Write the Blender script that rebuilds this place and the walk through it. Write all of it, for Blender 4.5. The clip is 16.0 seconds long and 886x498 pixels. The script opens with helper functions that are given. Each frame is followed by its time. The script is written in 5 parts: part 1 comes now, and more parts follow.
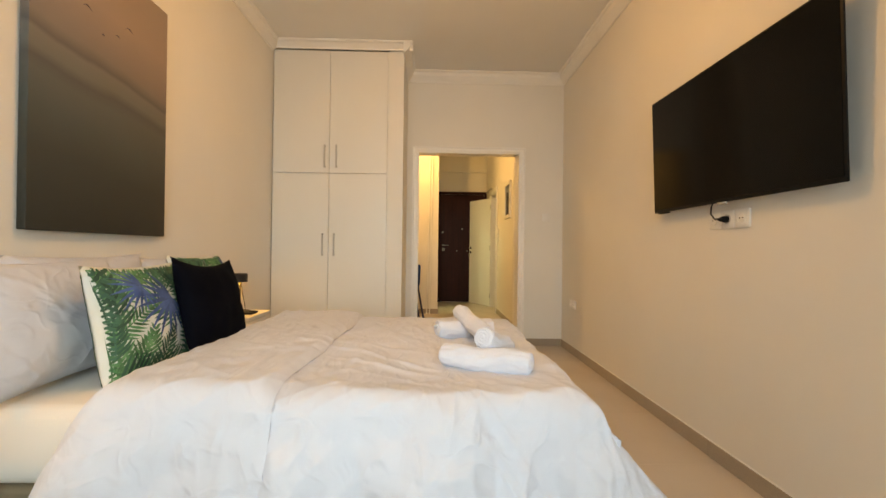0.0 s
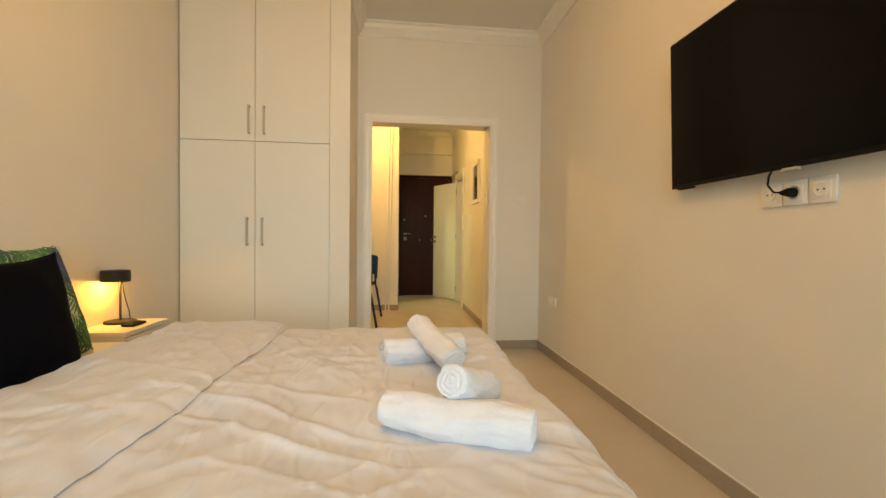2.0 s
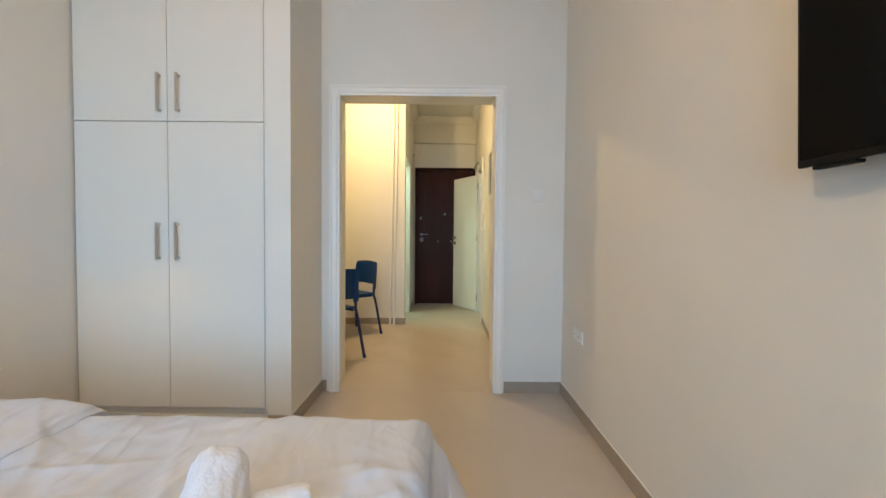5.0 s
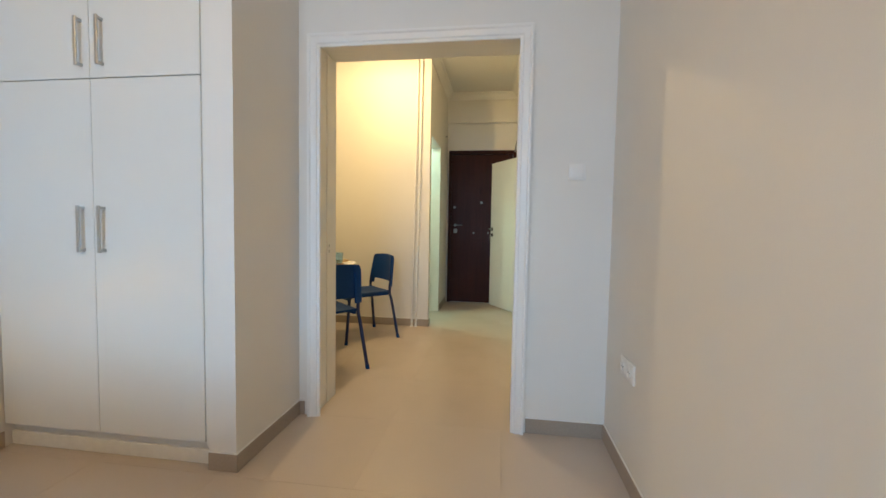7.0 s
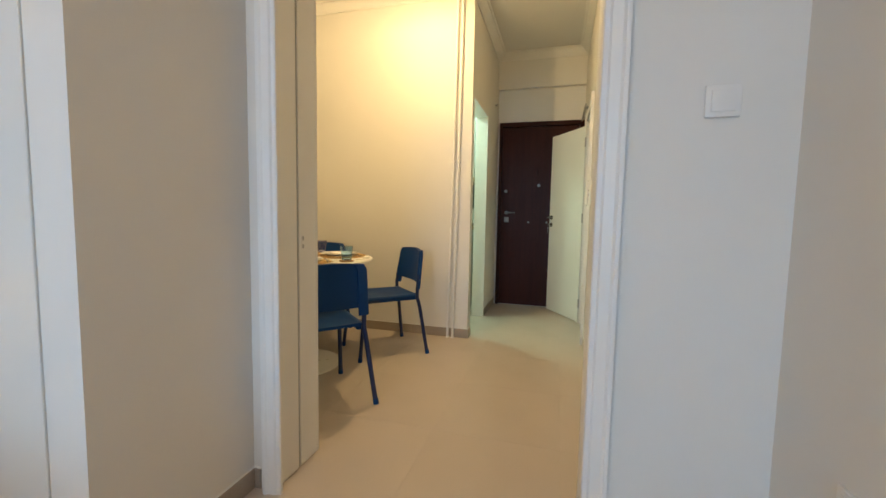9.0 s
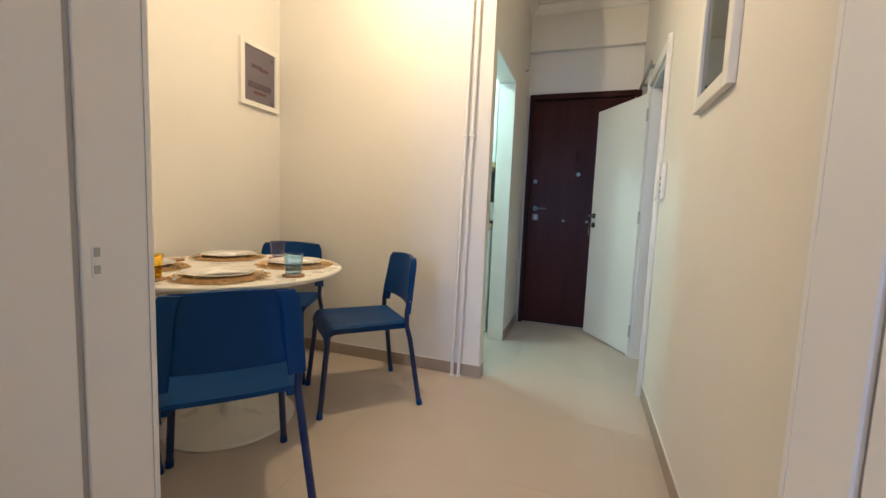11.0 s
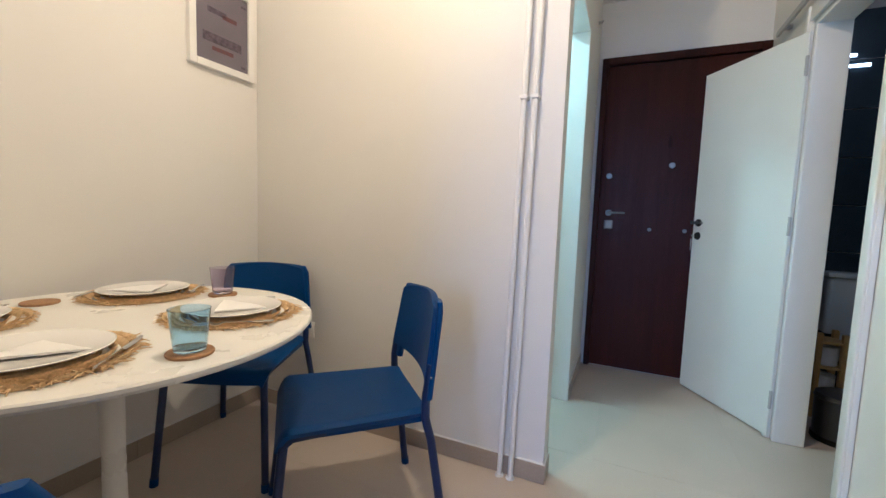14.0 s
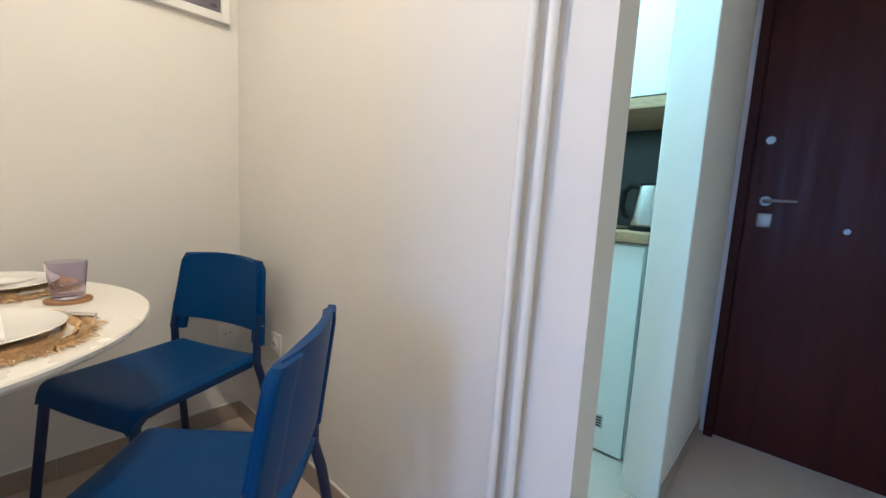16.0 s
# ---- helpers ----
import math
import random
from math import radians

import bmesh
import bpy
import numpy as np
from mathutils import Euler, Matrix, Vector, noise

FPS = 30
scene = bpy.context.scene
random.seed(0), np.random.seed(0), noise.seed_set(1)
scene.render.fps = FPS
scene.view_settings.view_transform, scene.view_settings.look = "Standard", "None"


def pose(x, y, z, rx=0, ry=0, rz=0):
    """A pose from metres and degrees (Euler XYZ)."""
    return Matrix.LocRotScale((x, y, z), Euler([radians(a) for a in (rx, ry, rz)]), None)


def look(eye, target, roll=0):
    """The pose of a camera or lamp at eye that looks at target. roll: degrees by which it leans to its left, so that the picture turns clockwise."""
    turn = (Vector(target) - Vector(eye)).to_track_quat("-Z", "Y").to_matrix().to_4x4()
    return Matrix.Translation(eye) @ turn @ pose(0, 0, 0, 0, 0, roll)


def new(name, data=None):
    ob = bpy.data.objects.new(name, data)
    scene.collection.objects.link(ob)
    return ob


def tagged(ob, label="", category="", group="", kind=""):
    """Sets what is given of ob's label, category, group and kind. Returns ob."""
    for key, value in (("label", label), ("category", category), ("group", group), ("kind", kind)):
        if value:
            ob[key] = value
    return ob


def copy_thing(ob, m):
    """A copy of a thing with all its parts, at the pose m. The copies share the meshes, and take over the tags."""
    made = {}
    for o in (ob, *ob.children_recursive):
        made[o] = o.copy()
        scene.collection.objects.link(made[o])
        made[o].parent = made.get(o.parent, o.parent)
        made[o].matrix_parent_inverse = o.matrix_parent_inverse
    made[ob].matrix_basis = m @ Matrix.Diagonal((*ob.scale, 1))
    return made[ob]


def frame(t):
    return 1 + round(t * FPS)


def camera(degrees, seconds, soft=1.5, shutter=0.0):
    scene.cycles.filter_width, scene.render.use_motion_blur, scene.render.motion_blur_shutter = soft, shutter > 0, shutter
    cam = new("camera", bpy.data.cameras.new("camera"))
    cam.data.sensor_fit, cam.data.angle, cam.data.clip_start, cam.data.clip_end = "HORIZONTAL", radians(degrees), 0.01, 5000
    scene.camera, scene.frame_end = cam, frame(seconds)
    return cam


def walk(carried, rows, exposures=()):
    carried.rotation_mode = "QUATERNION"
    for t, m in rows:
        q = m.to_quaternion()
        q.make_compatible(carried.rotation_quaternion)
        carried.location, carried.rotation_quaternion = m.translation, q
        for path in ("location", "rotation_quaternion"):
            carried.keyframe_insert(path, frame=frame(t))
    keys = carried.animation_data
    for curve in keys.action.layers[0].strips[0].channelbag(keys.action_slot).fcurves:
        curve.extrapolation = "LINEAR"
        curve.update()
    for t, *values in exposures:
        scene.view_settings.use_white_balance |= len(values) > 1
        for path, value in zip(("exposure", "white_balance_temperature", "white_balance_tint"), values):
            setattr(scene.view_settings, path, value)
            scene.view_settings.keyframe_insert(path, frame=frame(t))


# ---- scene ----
cam = camera(95.0, 16.0)
PATH = [
    (0, (0.079, 0.166, 0.993), (0.127, 2.166, 1.003), 0.7),
    (0.5, (0.151, 0.26, 0.997), (0.214, 2.259, 0.974), 0.6),
    (1, (0.125, 0.437, 0.985), (0.252, 2.432, 0.94), 0.6),
    (1.5, (0.093, 0.602, 0.988), (0.281, 2.592, 0.937), 0.5),
    (2, (0.151, 0.815, 0.985), (0.372, 2.802, 0.946), 0.6),
    (2.5, (0.258, 1.023, 1.041), (0.551, 3.001, 0.987), 0.7),
    (3, (0.299, 1.167, 1.055), (0.617, 3.141, 1.006), 0.6),
    (3.5, (0.327, 1.327, 1.06), (0.657, 3.299, 1.001), 0.6),
    (4, (0.418, 1.435, 1.068), (0.652, 3.42, 1.014), 0.5),
    (6.5, (0.867, 2.132, 1.084), (0.641, 4.117, 0.991), 0.9),
    (7, (0.891, 2.322, 1.075), (0.621, 4.3, 0.967), 1.0),
    (7.5, (0.856, 2.546, 1.061), (0.532, 4.515, 0.928), 1.0),
    (8, (0.85, 2.759, 1.047), (0.451, 4.713, 0.894), 0.9),
    (8.5, (0.893, 2.996, 1.071), (0.406, 4.929, 0.909), 1.2),
    (9, (0.877, 3.213, 1.052), (0.335, 5.132, 0.89), 1.1),
    (11.5, (0.676, 4.309, 1.054), (0.007, 6.185, 0.861), 2.4),
    (12, (0.616, 4.435, 1.053), (-0.085, 6.298, 0.864), 2.2),
    (12.5, (0.562, 4.583, 1.057), (-0.254, 6.4, 0.872), 2.0),
    (13, (0.506, 4.664, 1.066), (-0.438, 6.42, 0.902), 2.0),
    (13.5, (0.439, 4.809, 1.054), (-0.498, 6.568, 0.880), 2.0),
    (14, (0.391, 5.012, 1.063), (-0.423, 6.83, 0.887), 2.0),
    (14.5, (0.448, 5.276, 1.058), (-0.32, 7.111, 0.852), 2.2),
    (15, (0.501, 5.514, 1.049), (-0.298, 7.335, 0.832), 2.7),
    (15.5, (0.461, 5.721, 1.037), (-0.542, 7.436, 0.802), 3.0),
    (16, (0.434, 5.877, 1.048), (-0.895, 7.351, 0.797), 3.1),
]
EXPOSURES = [(0.0, -0.33, 17500, 18), (1.5, -0.32, 21000, 16), (2.5, -0.27, 14000, 8), (3.0, -0.2, 10500, 6), (4.0, -0.13, 7700, 5), (7.0, -0.10, 7050, 6), (9.0, -0.14, 7150, 7), (11.5, -0.03, 5200, 16), (12.5, -0.05, 4980, 15), (15.0, 0.1, 4880, 17), (16.0, 0.16, 4720, 14)]
walk(cam, [(t, look(eye, target, roll)) for t, eye, target, roll in PATH], EXPOSURES)

# ---- world and lights ----
world = bpy.data.worlds.new("world")
scene.world = world
world.use_nodes = True
wn = world.node_tree
sky = wn.nodes.new("ShaderNodeTexSky")
sky.sky_type, sky.sun_disc = "NISHITA", False
sky.sun_elevation, sky.sun_rotation = radians(38), radians(60)
wn.nodes["Background"].inputs["Strength"].default_value = 0.12
wn.links.new(sky.outputs["Color"], wn.nodes["Background"].inputs["Color"])


def lamp(name, kind, place, power, colour, size=0.1, aim=None):
    data = bpy.data.lights.new(name, kind)
    data.energy, data.color = power, colour
    if kind == "AREA":
        data.shape = "RECTANGLE"
        data.size, data.size_y = size
    else:
        data.shadow_soft_size = size
    ob = new(name, data)
    ob.matrix_world = look(place, aim) if aim else pose(*place)
    return ob


WARM, TEAL, DAY = (1.0, 0.645, 0.28), (0.64, 1.0, 0.83), (0.32, 0.60, 1.0)
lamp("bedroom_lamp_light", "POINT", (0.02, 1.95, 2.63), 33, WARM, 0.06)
lamp("dining_lamp_light", "POINT", (-0.15, 5.86, 2.60), 63, (1.0, 0.725, 0.375), 0.03)
lamp("kitchen_bulb", "POINT", (-0.6, 7.10, 2.5), 43, TEAL, 0.08)
lamp("bathroom_bulb", "POINT", (1.75, 7.2, 2.45), 3, (0.85, 0.95, 1.0), 0.06)
lamp("bedside_bulb_far", "POINT", (-1.33, 3.135, 0.748), 4.2, (1.0, 0.60, 0.16), 0.02)
lamp("bedside_bulb_near", "POINT", (-1.33, 1.025, 0.748), 4.2, (1.0, 0.60, 0.16), 0.02)
lamp("window_daylight", "AREA", (0.1, -0.82, 1.60), 40, DAY, (1.85, 1.9), (-0.5, 3.9, 0.2)).data.spread = radians(100)


# ---- materials ----
def material(name, colour, rough=0.6, metal=0.0, spec=0.5, second=None, scale=8.0, amount=0.5, bump=0.0, bump_scale=200.0, rough_var=0.0, grain=0.0, grain_scale=60.0, stretch=(1, 1, 1), coat=0.0, sheen=0.0, per_object=0.0, per_island=0.0, crease=0.0):
    m = bpy.data.materials.new(name)
    m.use_nodes = True
    nt = m.node_tree
    n, l = nt.nodes, nt.links
    b = n["Principled BSDF"]
    b.inputs["Roughness"].default_value = rough
    b.inputs["Metallic"].default_value = metal
    b.inputs["Specular IOR Level"].default_value = spec
    b.inputs["Coat Weight"].default_value = coat
    b.inputs["Sheen Weight"].default_value = sheen
    co = n.new("ShaderNodeTexCoord")
    mp = n.new("ShaderNodeMapping")
    mp.inputs["Scale"].default_value = stretch
    l.new(co.outputs["Object"], mp.inputs["Vector"])
    big = n.new("ShaderNodeTexNoise")
    big.inputs["Scale"].default_value, big.inputs["Detail"].default_value = scale, 5
    l.new(mp.outputs["Vector"], big.inputs["Vector"])
    mix = n.new("ShaderNodeMix")
    mix.data_type = "RGBA"
    mix.inputs["A"].default_value = (*colour, 1)
    s = second or tuple(c * 0.9 for c in colour)
    mix.inputs["B"].default_value = (*s, 1)
    ramp = n.new("ShaderNodeMapRange")
    ramp.inputs["From Min"].default_value, ramp.inputs["From Max"].default_value = 0.35, 0.7
    ramp.inputs["To Max"].default_value = amount
    l.new(big.outputs["Fac"], ramp.inputs["Value"])
    l.new(ramp.outputs["Result"], mix.inputs["Factor"])
    out = mix.outputs["Result"]
    fine = n.new("ShaderNodeTexNoise")
    fine.inputs["Scale"].default_value, fine.inputs["Detail"].default_value = grain_scale, 4
    l.new(mp.outputs["Vector"], fine.inputs["Vector"])
    if grain:
        hs = n.new("ShaderNodeHueSaturation")
        mr = n.new("ShaderNodeMapRange")
        mr.inputs["From Min"].default_value, mr.inputs["From Max"].default_value = 0.3, 0.7
        mr.inputs["To Min"].default_value, mr.inputs["To Max"].default_value = 1 - grain, 1 + grain
        l.new(fine.outputs["Fac"], mr.inputs["Value"])
        l.new(mr.outputs["Result"], hs.inputs["Value"])
        l.new(out, hs.inputs["Color"])
        out = hs.outputs["Color"]
    if per_object:
        oi = n.new("ShaderNodeObjectInfo")
        hv = n.new("ShaderNodeHueSaturation")
        mo = n.new("ShaderNodeMapRange")
        mo.inputs["To Min"].default_value, mo.inputs["To Max"].default_value = 1 - per_object, 1 + per_object
        l.new(oi.outputs["Random"], mo.inputs["Value"])
        l.new(mo.outputs["Result"], hv.inputs["Value"])
        l.new(out, hv.inputs["Color"])
        out = hv.outputs["Color"]
    if per_island:
        gi = n.new("ShaderNodeNewGeometry")
        hi = n.new("ShaderNodeHueSaturation")
        mi = n.new("ShaderNodeMapRange")
        mi.inputs["To Min"].default_value, mi.inputs["To Max"].default_value = 1 - per_island, 1 + per_island
        l.new(gi.outputs["Random Per Island"], mi.inputs["Value"])
        l.new(mi.outputs["Result"], hi.inputs["Value"])
        l.new(out, hi.inputs["Color"])
        out = hi.outputs["Color"]
    l.new(out, b.inputs["Base Color"])
    if rough_var:
        rr = n.new("ShaderNodeMapRange")
        rr.inputs["From Min"].default_value, rr.inputs["From Max"].default_value = 0.3, 0.7
        rr.inputs["To Min"].default_value, rr.inputs["To Max"].default_value = max(0.02, rough - rough_var), rough + rough_var
        l.new(big.outputs["Fac"], rr.inputs["Value"])
        l.new(rr.outputs["Result"], b.inputs["Roughness"])
    if bump:
        bt = n.new("ShaderNodeTexNoise")
        bt.inputs["Scale"].default_value, bt.inputs["Detail"].default_value = bump_scale, 3
        l.new(mp.outputs["Vector"], bt.inputs["Vector"])
        bp = n.new("ShaderNodeBump")
        bp.inputs["Strength"].default_value, bp.inputs["Distance"].default_value = bump, 0.002
        l.new(bt.outputs["Fac"], bp.inputs["Height"])
        l.new(bp.outputs["Normal"], b.inputs["Normal"])
    if crease:
        # thin pressed folds: ridges along the mid-level lines of two stretched noises
        last = None
        for sc, turn, dist in ((3.4, 0.6, 1.0), (6.5, -0.5, 0.6), (9.0, 1.7, 0.35)):
            rot = n.new("ShaderNodeMapping")
            rot.inputs["Rotation"].default_value = (0, 0, turn)
            rot.inputs["Scale"].default_value = (1, 0.4, 1)
            l.new(co.outputs["Object"], rot.inputs["Vector"])
            cn = n.new("ShaderNodeTexNoise")
            cn.inputs["Scale"].default_value, cn.inputs["Detail"].default_value, cn.inputs["Distortion"].default_value = sc, 1.5, 0.7
            l.new(rot.outputs["Vector"], cn.inputs["Vector"])
            off = n.new("ShaderNodeMath")
            off.operation = "SUBTRACT"
            off.inputs[1].default_value = 0.5
            l.new(cn.outputs["Fac"], off.inputs[0])
            ab = n.new("ShaderNodeMath")
            ab.operation = "ABSOLUTE"
            l.new(off.outputs[0], ab.inputs[0])
            rr = n.new("ShaderNodeMapRange")
            rr.interpolation_type = "SMOOTHSTEP"
            rr.inputs["From Max"].default_value = 0.09
            rr.inputs["To Min"].default_value, rr.inputs["To Max"].default_value = 1.0, 0.0
            l.new(ab.outputs[0], rr.inputs["Value"])
            bc = n.new("ShaderNodeBump")
            bc.inputs["Strength"].default_value, bc.inputs["Distance"].default_value = crease, 0.014 * dist
            l.new(rr.outputs["Result"], bc.inputs["Height"])
            if last:
                l.new(last.outputs["Normal"], bc.inputs["Normal"])
            elif bump:
                l.new(bp.outputs["Normal"], bc.inputs["Normal"])
            last = bc
        l.new(last.outputs["Normal"], b.inputs["Normal"])
    return m


def glass(name, colour, rough=0.02):
    m = bpy.data.materials.new(name)
    m.use_nodes = True
    b = m.node_tree.nodes["Principled BSDF"]
    b.inputs["Base Color"].default_value = (*colour, 1)
    b.inputs["Roughness"].default_value = rough
    b.inputs["Transmission Weight"].default_value = 1.0
    b.inputs["IOR"].default_value = 1.45
    return m


def glow(name, colour, strength):
    m = bpy.data.materials.new(name)
    m.use_nodes = True
    b = m.node_tree.nodes["Principled BSDF"]
    b.inputs["Base Color"].default_value = (*colour, 1)
    b.inputs["Emission Color"].default_value = (*colour, 1)
    b.inputs["Emission Strength"].default_value = strength
    return m


M_WALL = material("wall_paint", (0.77, 0.75, 0.715), 0.75, second=(0.72, 0.70, 0.665), scale=1.6, amount=0.5, bump=0.25, bump_scale=320, rough_var=0.08)
M_CEIL = material("ceiling_paint", (0.80, 0.79, 0.77), 0.85, scale=1.2, amount=0.4, bump=0.15, bump_scale=300)
M_CROWN = material("plaster_moulding", (0.83, 0.82, 0.80), 0.6, scale=5, amount=0.4, bump=0.1)
M_GLOSS = material("gloss_white_paint", (0.82, 0.81, 0.79), 0.38, second=(0.79, 0.78, 0.76), scale=5, amount=0.5, bump=0.04, bump_scale=60)
M_TILE = material("floor_tile", (0.54, 0.465, 0.402), 0.34, second=(0.51, 0.437, 0.376), scale=3.0, amount=0.6, bump=0.06, bump_scale=40, rough_var=0.07, grain=0.05, grain_scale=220, per_object=0.012)
M_GROUT = material("tile_grout", (0.51, 0.437, 0.376), 0.6, scale=20, amount=0.6, bump=0.3)
M_SKIRT = material("tile_skirting", (0.38, 0.315, 0.26), 0.36, second=(0.35, 0.29, 0.235), scale=5, amount=0.6, grain=0.06, grain_scale=180, per_object=0.03)
M_CAULK = material("white_caulk", (0.80, 0.79, 0.76), 0.6, scale=30, amount=0.6)
M_LAMINATE = material("white_laminate", (0.74, 0.73, 0.695), 0.33, second=(0.71, 0.70, 0.665), scale=2.5, amount=0.35, rough_var=0.015)
M_NICKEL = material("brushed_nickel", (0.55, 0.53, 0.50), 0.34, 1.0, scale=20, amount=0.5, bump=0.1, bump_scale=400, stretch=(1, 1, 0.1))
M_CHROME = material("polished_chrome", (0.24, 0.235, 0.225), 0.42, 1.0, scale=20, amount=0.3)
M_COTTON = material("white_cotton", (0.635, 0.66, 0.735), 0.80, second=(0.61, 0.635, 0.71), scale=3, amount=0.5, bump=0.25, bump_scale=600, sheen=0.1, crease=0.27)
M_SHEET = material("cream_sheet", (0.76, 0.73, 0.69), 0.85, second=(0.71, 0.68, 0.64), scale=3, amount=0.5, bump=0.25, bump_scale=500)
M_TERRY = material("white_terry_towel", (0.72, 0.75, 0.84), 0.95, second=(0.66, 0.69, 0.79), scale=25, amount=0.6, bump=1.0, bump_scale=130, sheen=0.1)
M_BASE = material("bed_base_fabric", (0.24, 0.18, 0.12), 0.9, scale=15, amount=0.6, bump=0.4, bump_scale=400)
M_VELVET = material("black_velvet", (0.002, 0.0025, 0.005), 0.8, second=(0.004, 0.005, 0.010), scale=7, amount=0.6, bump=0.2, bump_scale=300, sheen=0.0, spec=0.04)
M_PALMBASE = material("printed_cushion_cotton", (0.74, 0.74, 0.72), 0.85, second=(0.64, 0.67, 0.58), scale=11, amount=0.7, bump=0.25, bump_scale=500)
M_LEAF = material("green_leaf_print", (0.022, 0.15, 0.065), 0.85, second=(0.13, 0.30, 0.14), scale=14, amount=0.9, per_island=0.5)
M_LEAFDARK = material("dark_green_leaf_print", (0.014, 0.075, 0.055), 0.85, second=(0.05, 0.16, 0.09), scale=14, amount=0.9, per_island=0.5)
M_LEAFBLUE = material("blue_leaf_print", (0.022, 0.062, 0.19), 0.85, second=(0.08, 0.15, 0.34), scale=14, amount=0.9, per_island=0.35)
M_BLACK = material("matt_black_metal", (0.018, 0.017, 0.016), 0.5, scale=20, amount=0.5, spec=0.4)
M_SCREEN = material("television_screen", (0.003, 0.0025, 0.002), 0.14, scale=2, amount=0.3, spec=0.11)
M_BEZEL = material("black_plastic", (0.006, 0.006, 0.006), 0.5, spec=0.16, scale=30, amount=0.5)
M_PLASTIC = material("white_plastic", (0.80, 0.79, 0.77), 0.38, scale=12, amount=0.3)
M_GREYPL = material("grey_plastic", (0.42, 0.42, 0.42), 0.45, scale=12, amount=0.3)
M_BLUE = material("dark_blue_moulded_plastic", (0.001, 0.040, 0.165), 0.45, spec=0.2, second=(0.002, 0.046, 0.185), scale=5, amount=0.6, bump=0.10, bump_scale=700, rough_var=0.05)
M_BLUEMET = material("dark_blue_steel_tube", (0.004, 0.018, 0.085), 0.38, second=(0.005, 0.022, 0.10), scale=12, amount=0.5)
M_TABLE = material("white_lacquer", (0.82, 0.80, 0.75), 0.3, second=(0.78, 0.76, 0.71), scale=4, amount=0.4, rough_var=0.05)
M_RAFFIA = material("woven_raffia", (0.74, 0.53, 0.28), 0.85, second=(0.48, 0.32, 0.15), scale=40, amount=0.9, bump=0.8, bump_scale=250, grain=0.25, grain_scale=160)
M_CORK = material("cork", (0.40, 0.23, 0.11), 0.9, second=(0.24, 0.13, 0.06), scale=90, amount=0.8, bump=0.5, bump_scale=300)
M_PLATE = material("glazed_stoneware", (0.80, 0.79, 0.76), 0.16, scale=5, amount=0.3, coat=0.3)
M_NAPKIN = material("paper_napkin", (0.86, 0.85, 0.83), 0.9, scale=20, amount=0.3, bump=0.5, bump_scale=500)
M_STEEL = material("stainless_cutlery", (0.62, 0.61, 0.6), 0.22, 1.0, scale=30, amount=0.3)
M_AMBER, M_AQUA, M_LILAC = glass("amber_glass", (1.0, 0.78, 0.16)), glass("aqua_glass", (0.62, 0.82, 0.98)), glass("lilac_glass", (0.80, 0.75, 0.87))
M_PANE = glass("window_glass", (0.97, 0.98, 0.98), 0.0)
M_DOORWOOD = material("dark_mahogany_veneer", (0.048, 0.0115, 0.0075), 0.40, spec=0.10, second=(0.028, 0.0075, 0.0055), scale=3, amount=0.7, grain=0.14, grain_scale=26, stretch=(9, 9, 0.6), bump=0.05, bump_scale=60, rough_var=0.08)
M_DOORFRAME = material("dark_brown_door_frame", (0.040, 0.011, 0.008), 0.45, spec=0.10, second=(0.025, 0.008, 0.006), scale=4, amount=0.8, grain=0.25, grain_scale=30, stretch=(8, 8, 0.6))
M_DOORWHITE = material("white_door_paint", (0.78, 0.79, 0.75), 0.35, second=(0.73, 0.74, 0.70), scale=2, amount=0.5, bump=0.08, bump_scale=80, rough_var=0.05)
M_PRINT = material("slate_poster_paper", (0.155, 0.135, 0.17), 0.5, second=(0.125, 0.11, 0.14), scale=6, amount=0.6)
M_INK = material("dark_poster_ink", (0.05, 0.04, 0.06), 0.55, second=(0.11, 0.09, 0.12), scale=60, amount=1.0)
M_REDINK = material("red_poster_ink", (0.13, 0.045, 0.05), 0.55, second=(0.08, 0.05, 0.06), scale=60, amount=0.8)
M_DARKPRINT = material("dark_photo_print", (0.035, 0.042, 0.036), 0.18, second=(0.07, 0.08, 0.06), scale=4, amount=0.8, coat=0.6)
M_WHITEFRAME = material("white_picture_frame", (0.80, 0.79, 0.76), 0.4, scale=8, amount=0.4)
M_KITCHEN = material("kitchen_gloss_front", (0.80, 0.81, 0.79), 0.24, scale=3, amount=0.3)
M_WORKTOP = material("oak_worktop", (0.46, 0.33, 0.19), 0.45, second=(0.34, 0.23, 0.12), scale=6, amount=0.8, grain=0.2, grain_scale=40, stretch=(1, 8, 8))
M_SPLASH = material("dark_slate_splashback", (0.035, 0.045, 0.045), 0.3, second=(0.055, 0.065, 0.065), scale=5, amount=0.8)
M_BATHTILE = material("midnight_blue_tile", (0.018, 0.03, 0.04), 0.2, second=(0.03, 0.045, 0.056), scale=4, amount=0.8, per_object=0.12)
M_PORCELAIN = material("white_porcelain", (0.80, 0.80, 0.79), 0.1, scale=5, amount=0.2, coat=0.4)
M_BINMET = material("dark_grey_enamel", (0.05, 0.05, 0.055), 0.3, 0.4, scale=10, amount=0.5)
M_PINE = material("pine_wood", (0.50, 0.31, 0.10), 0.5, second=(0.36, 0.21, 0.07), scale=8, amount=0.8, grain=0.15, stretch=(6, 6, 0.7))
M_OPAL = glow("lit_opal_shade", (1.0, 0.78, 0.5), 6.0)
M_BULB = glow("lit_bulb", (1.0, 0.72, 0.36), 25.0)
# emission that imitates lights mirrored in the glossy bathroom tiles
M_GLINT = glow("glowing_tile_reflection", (0.9, 0.97, 1.0), 9.0)


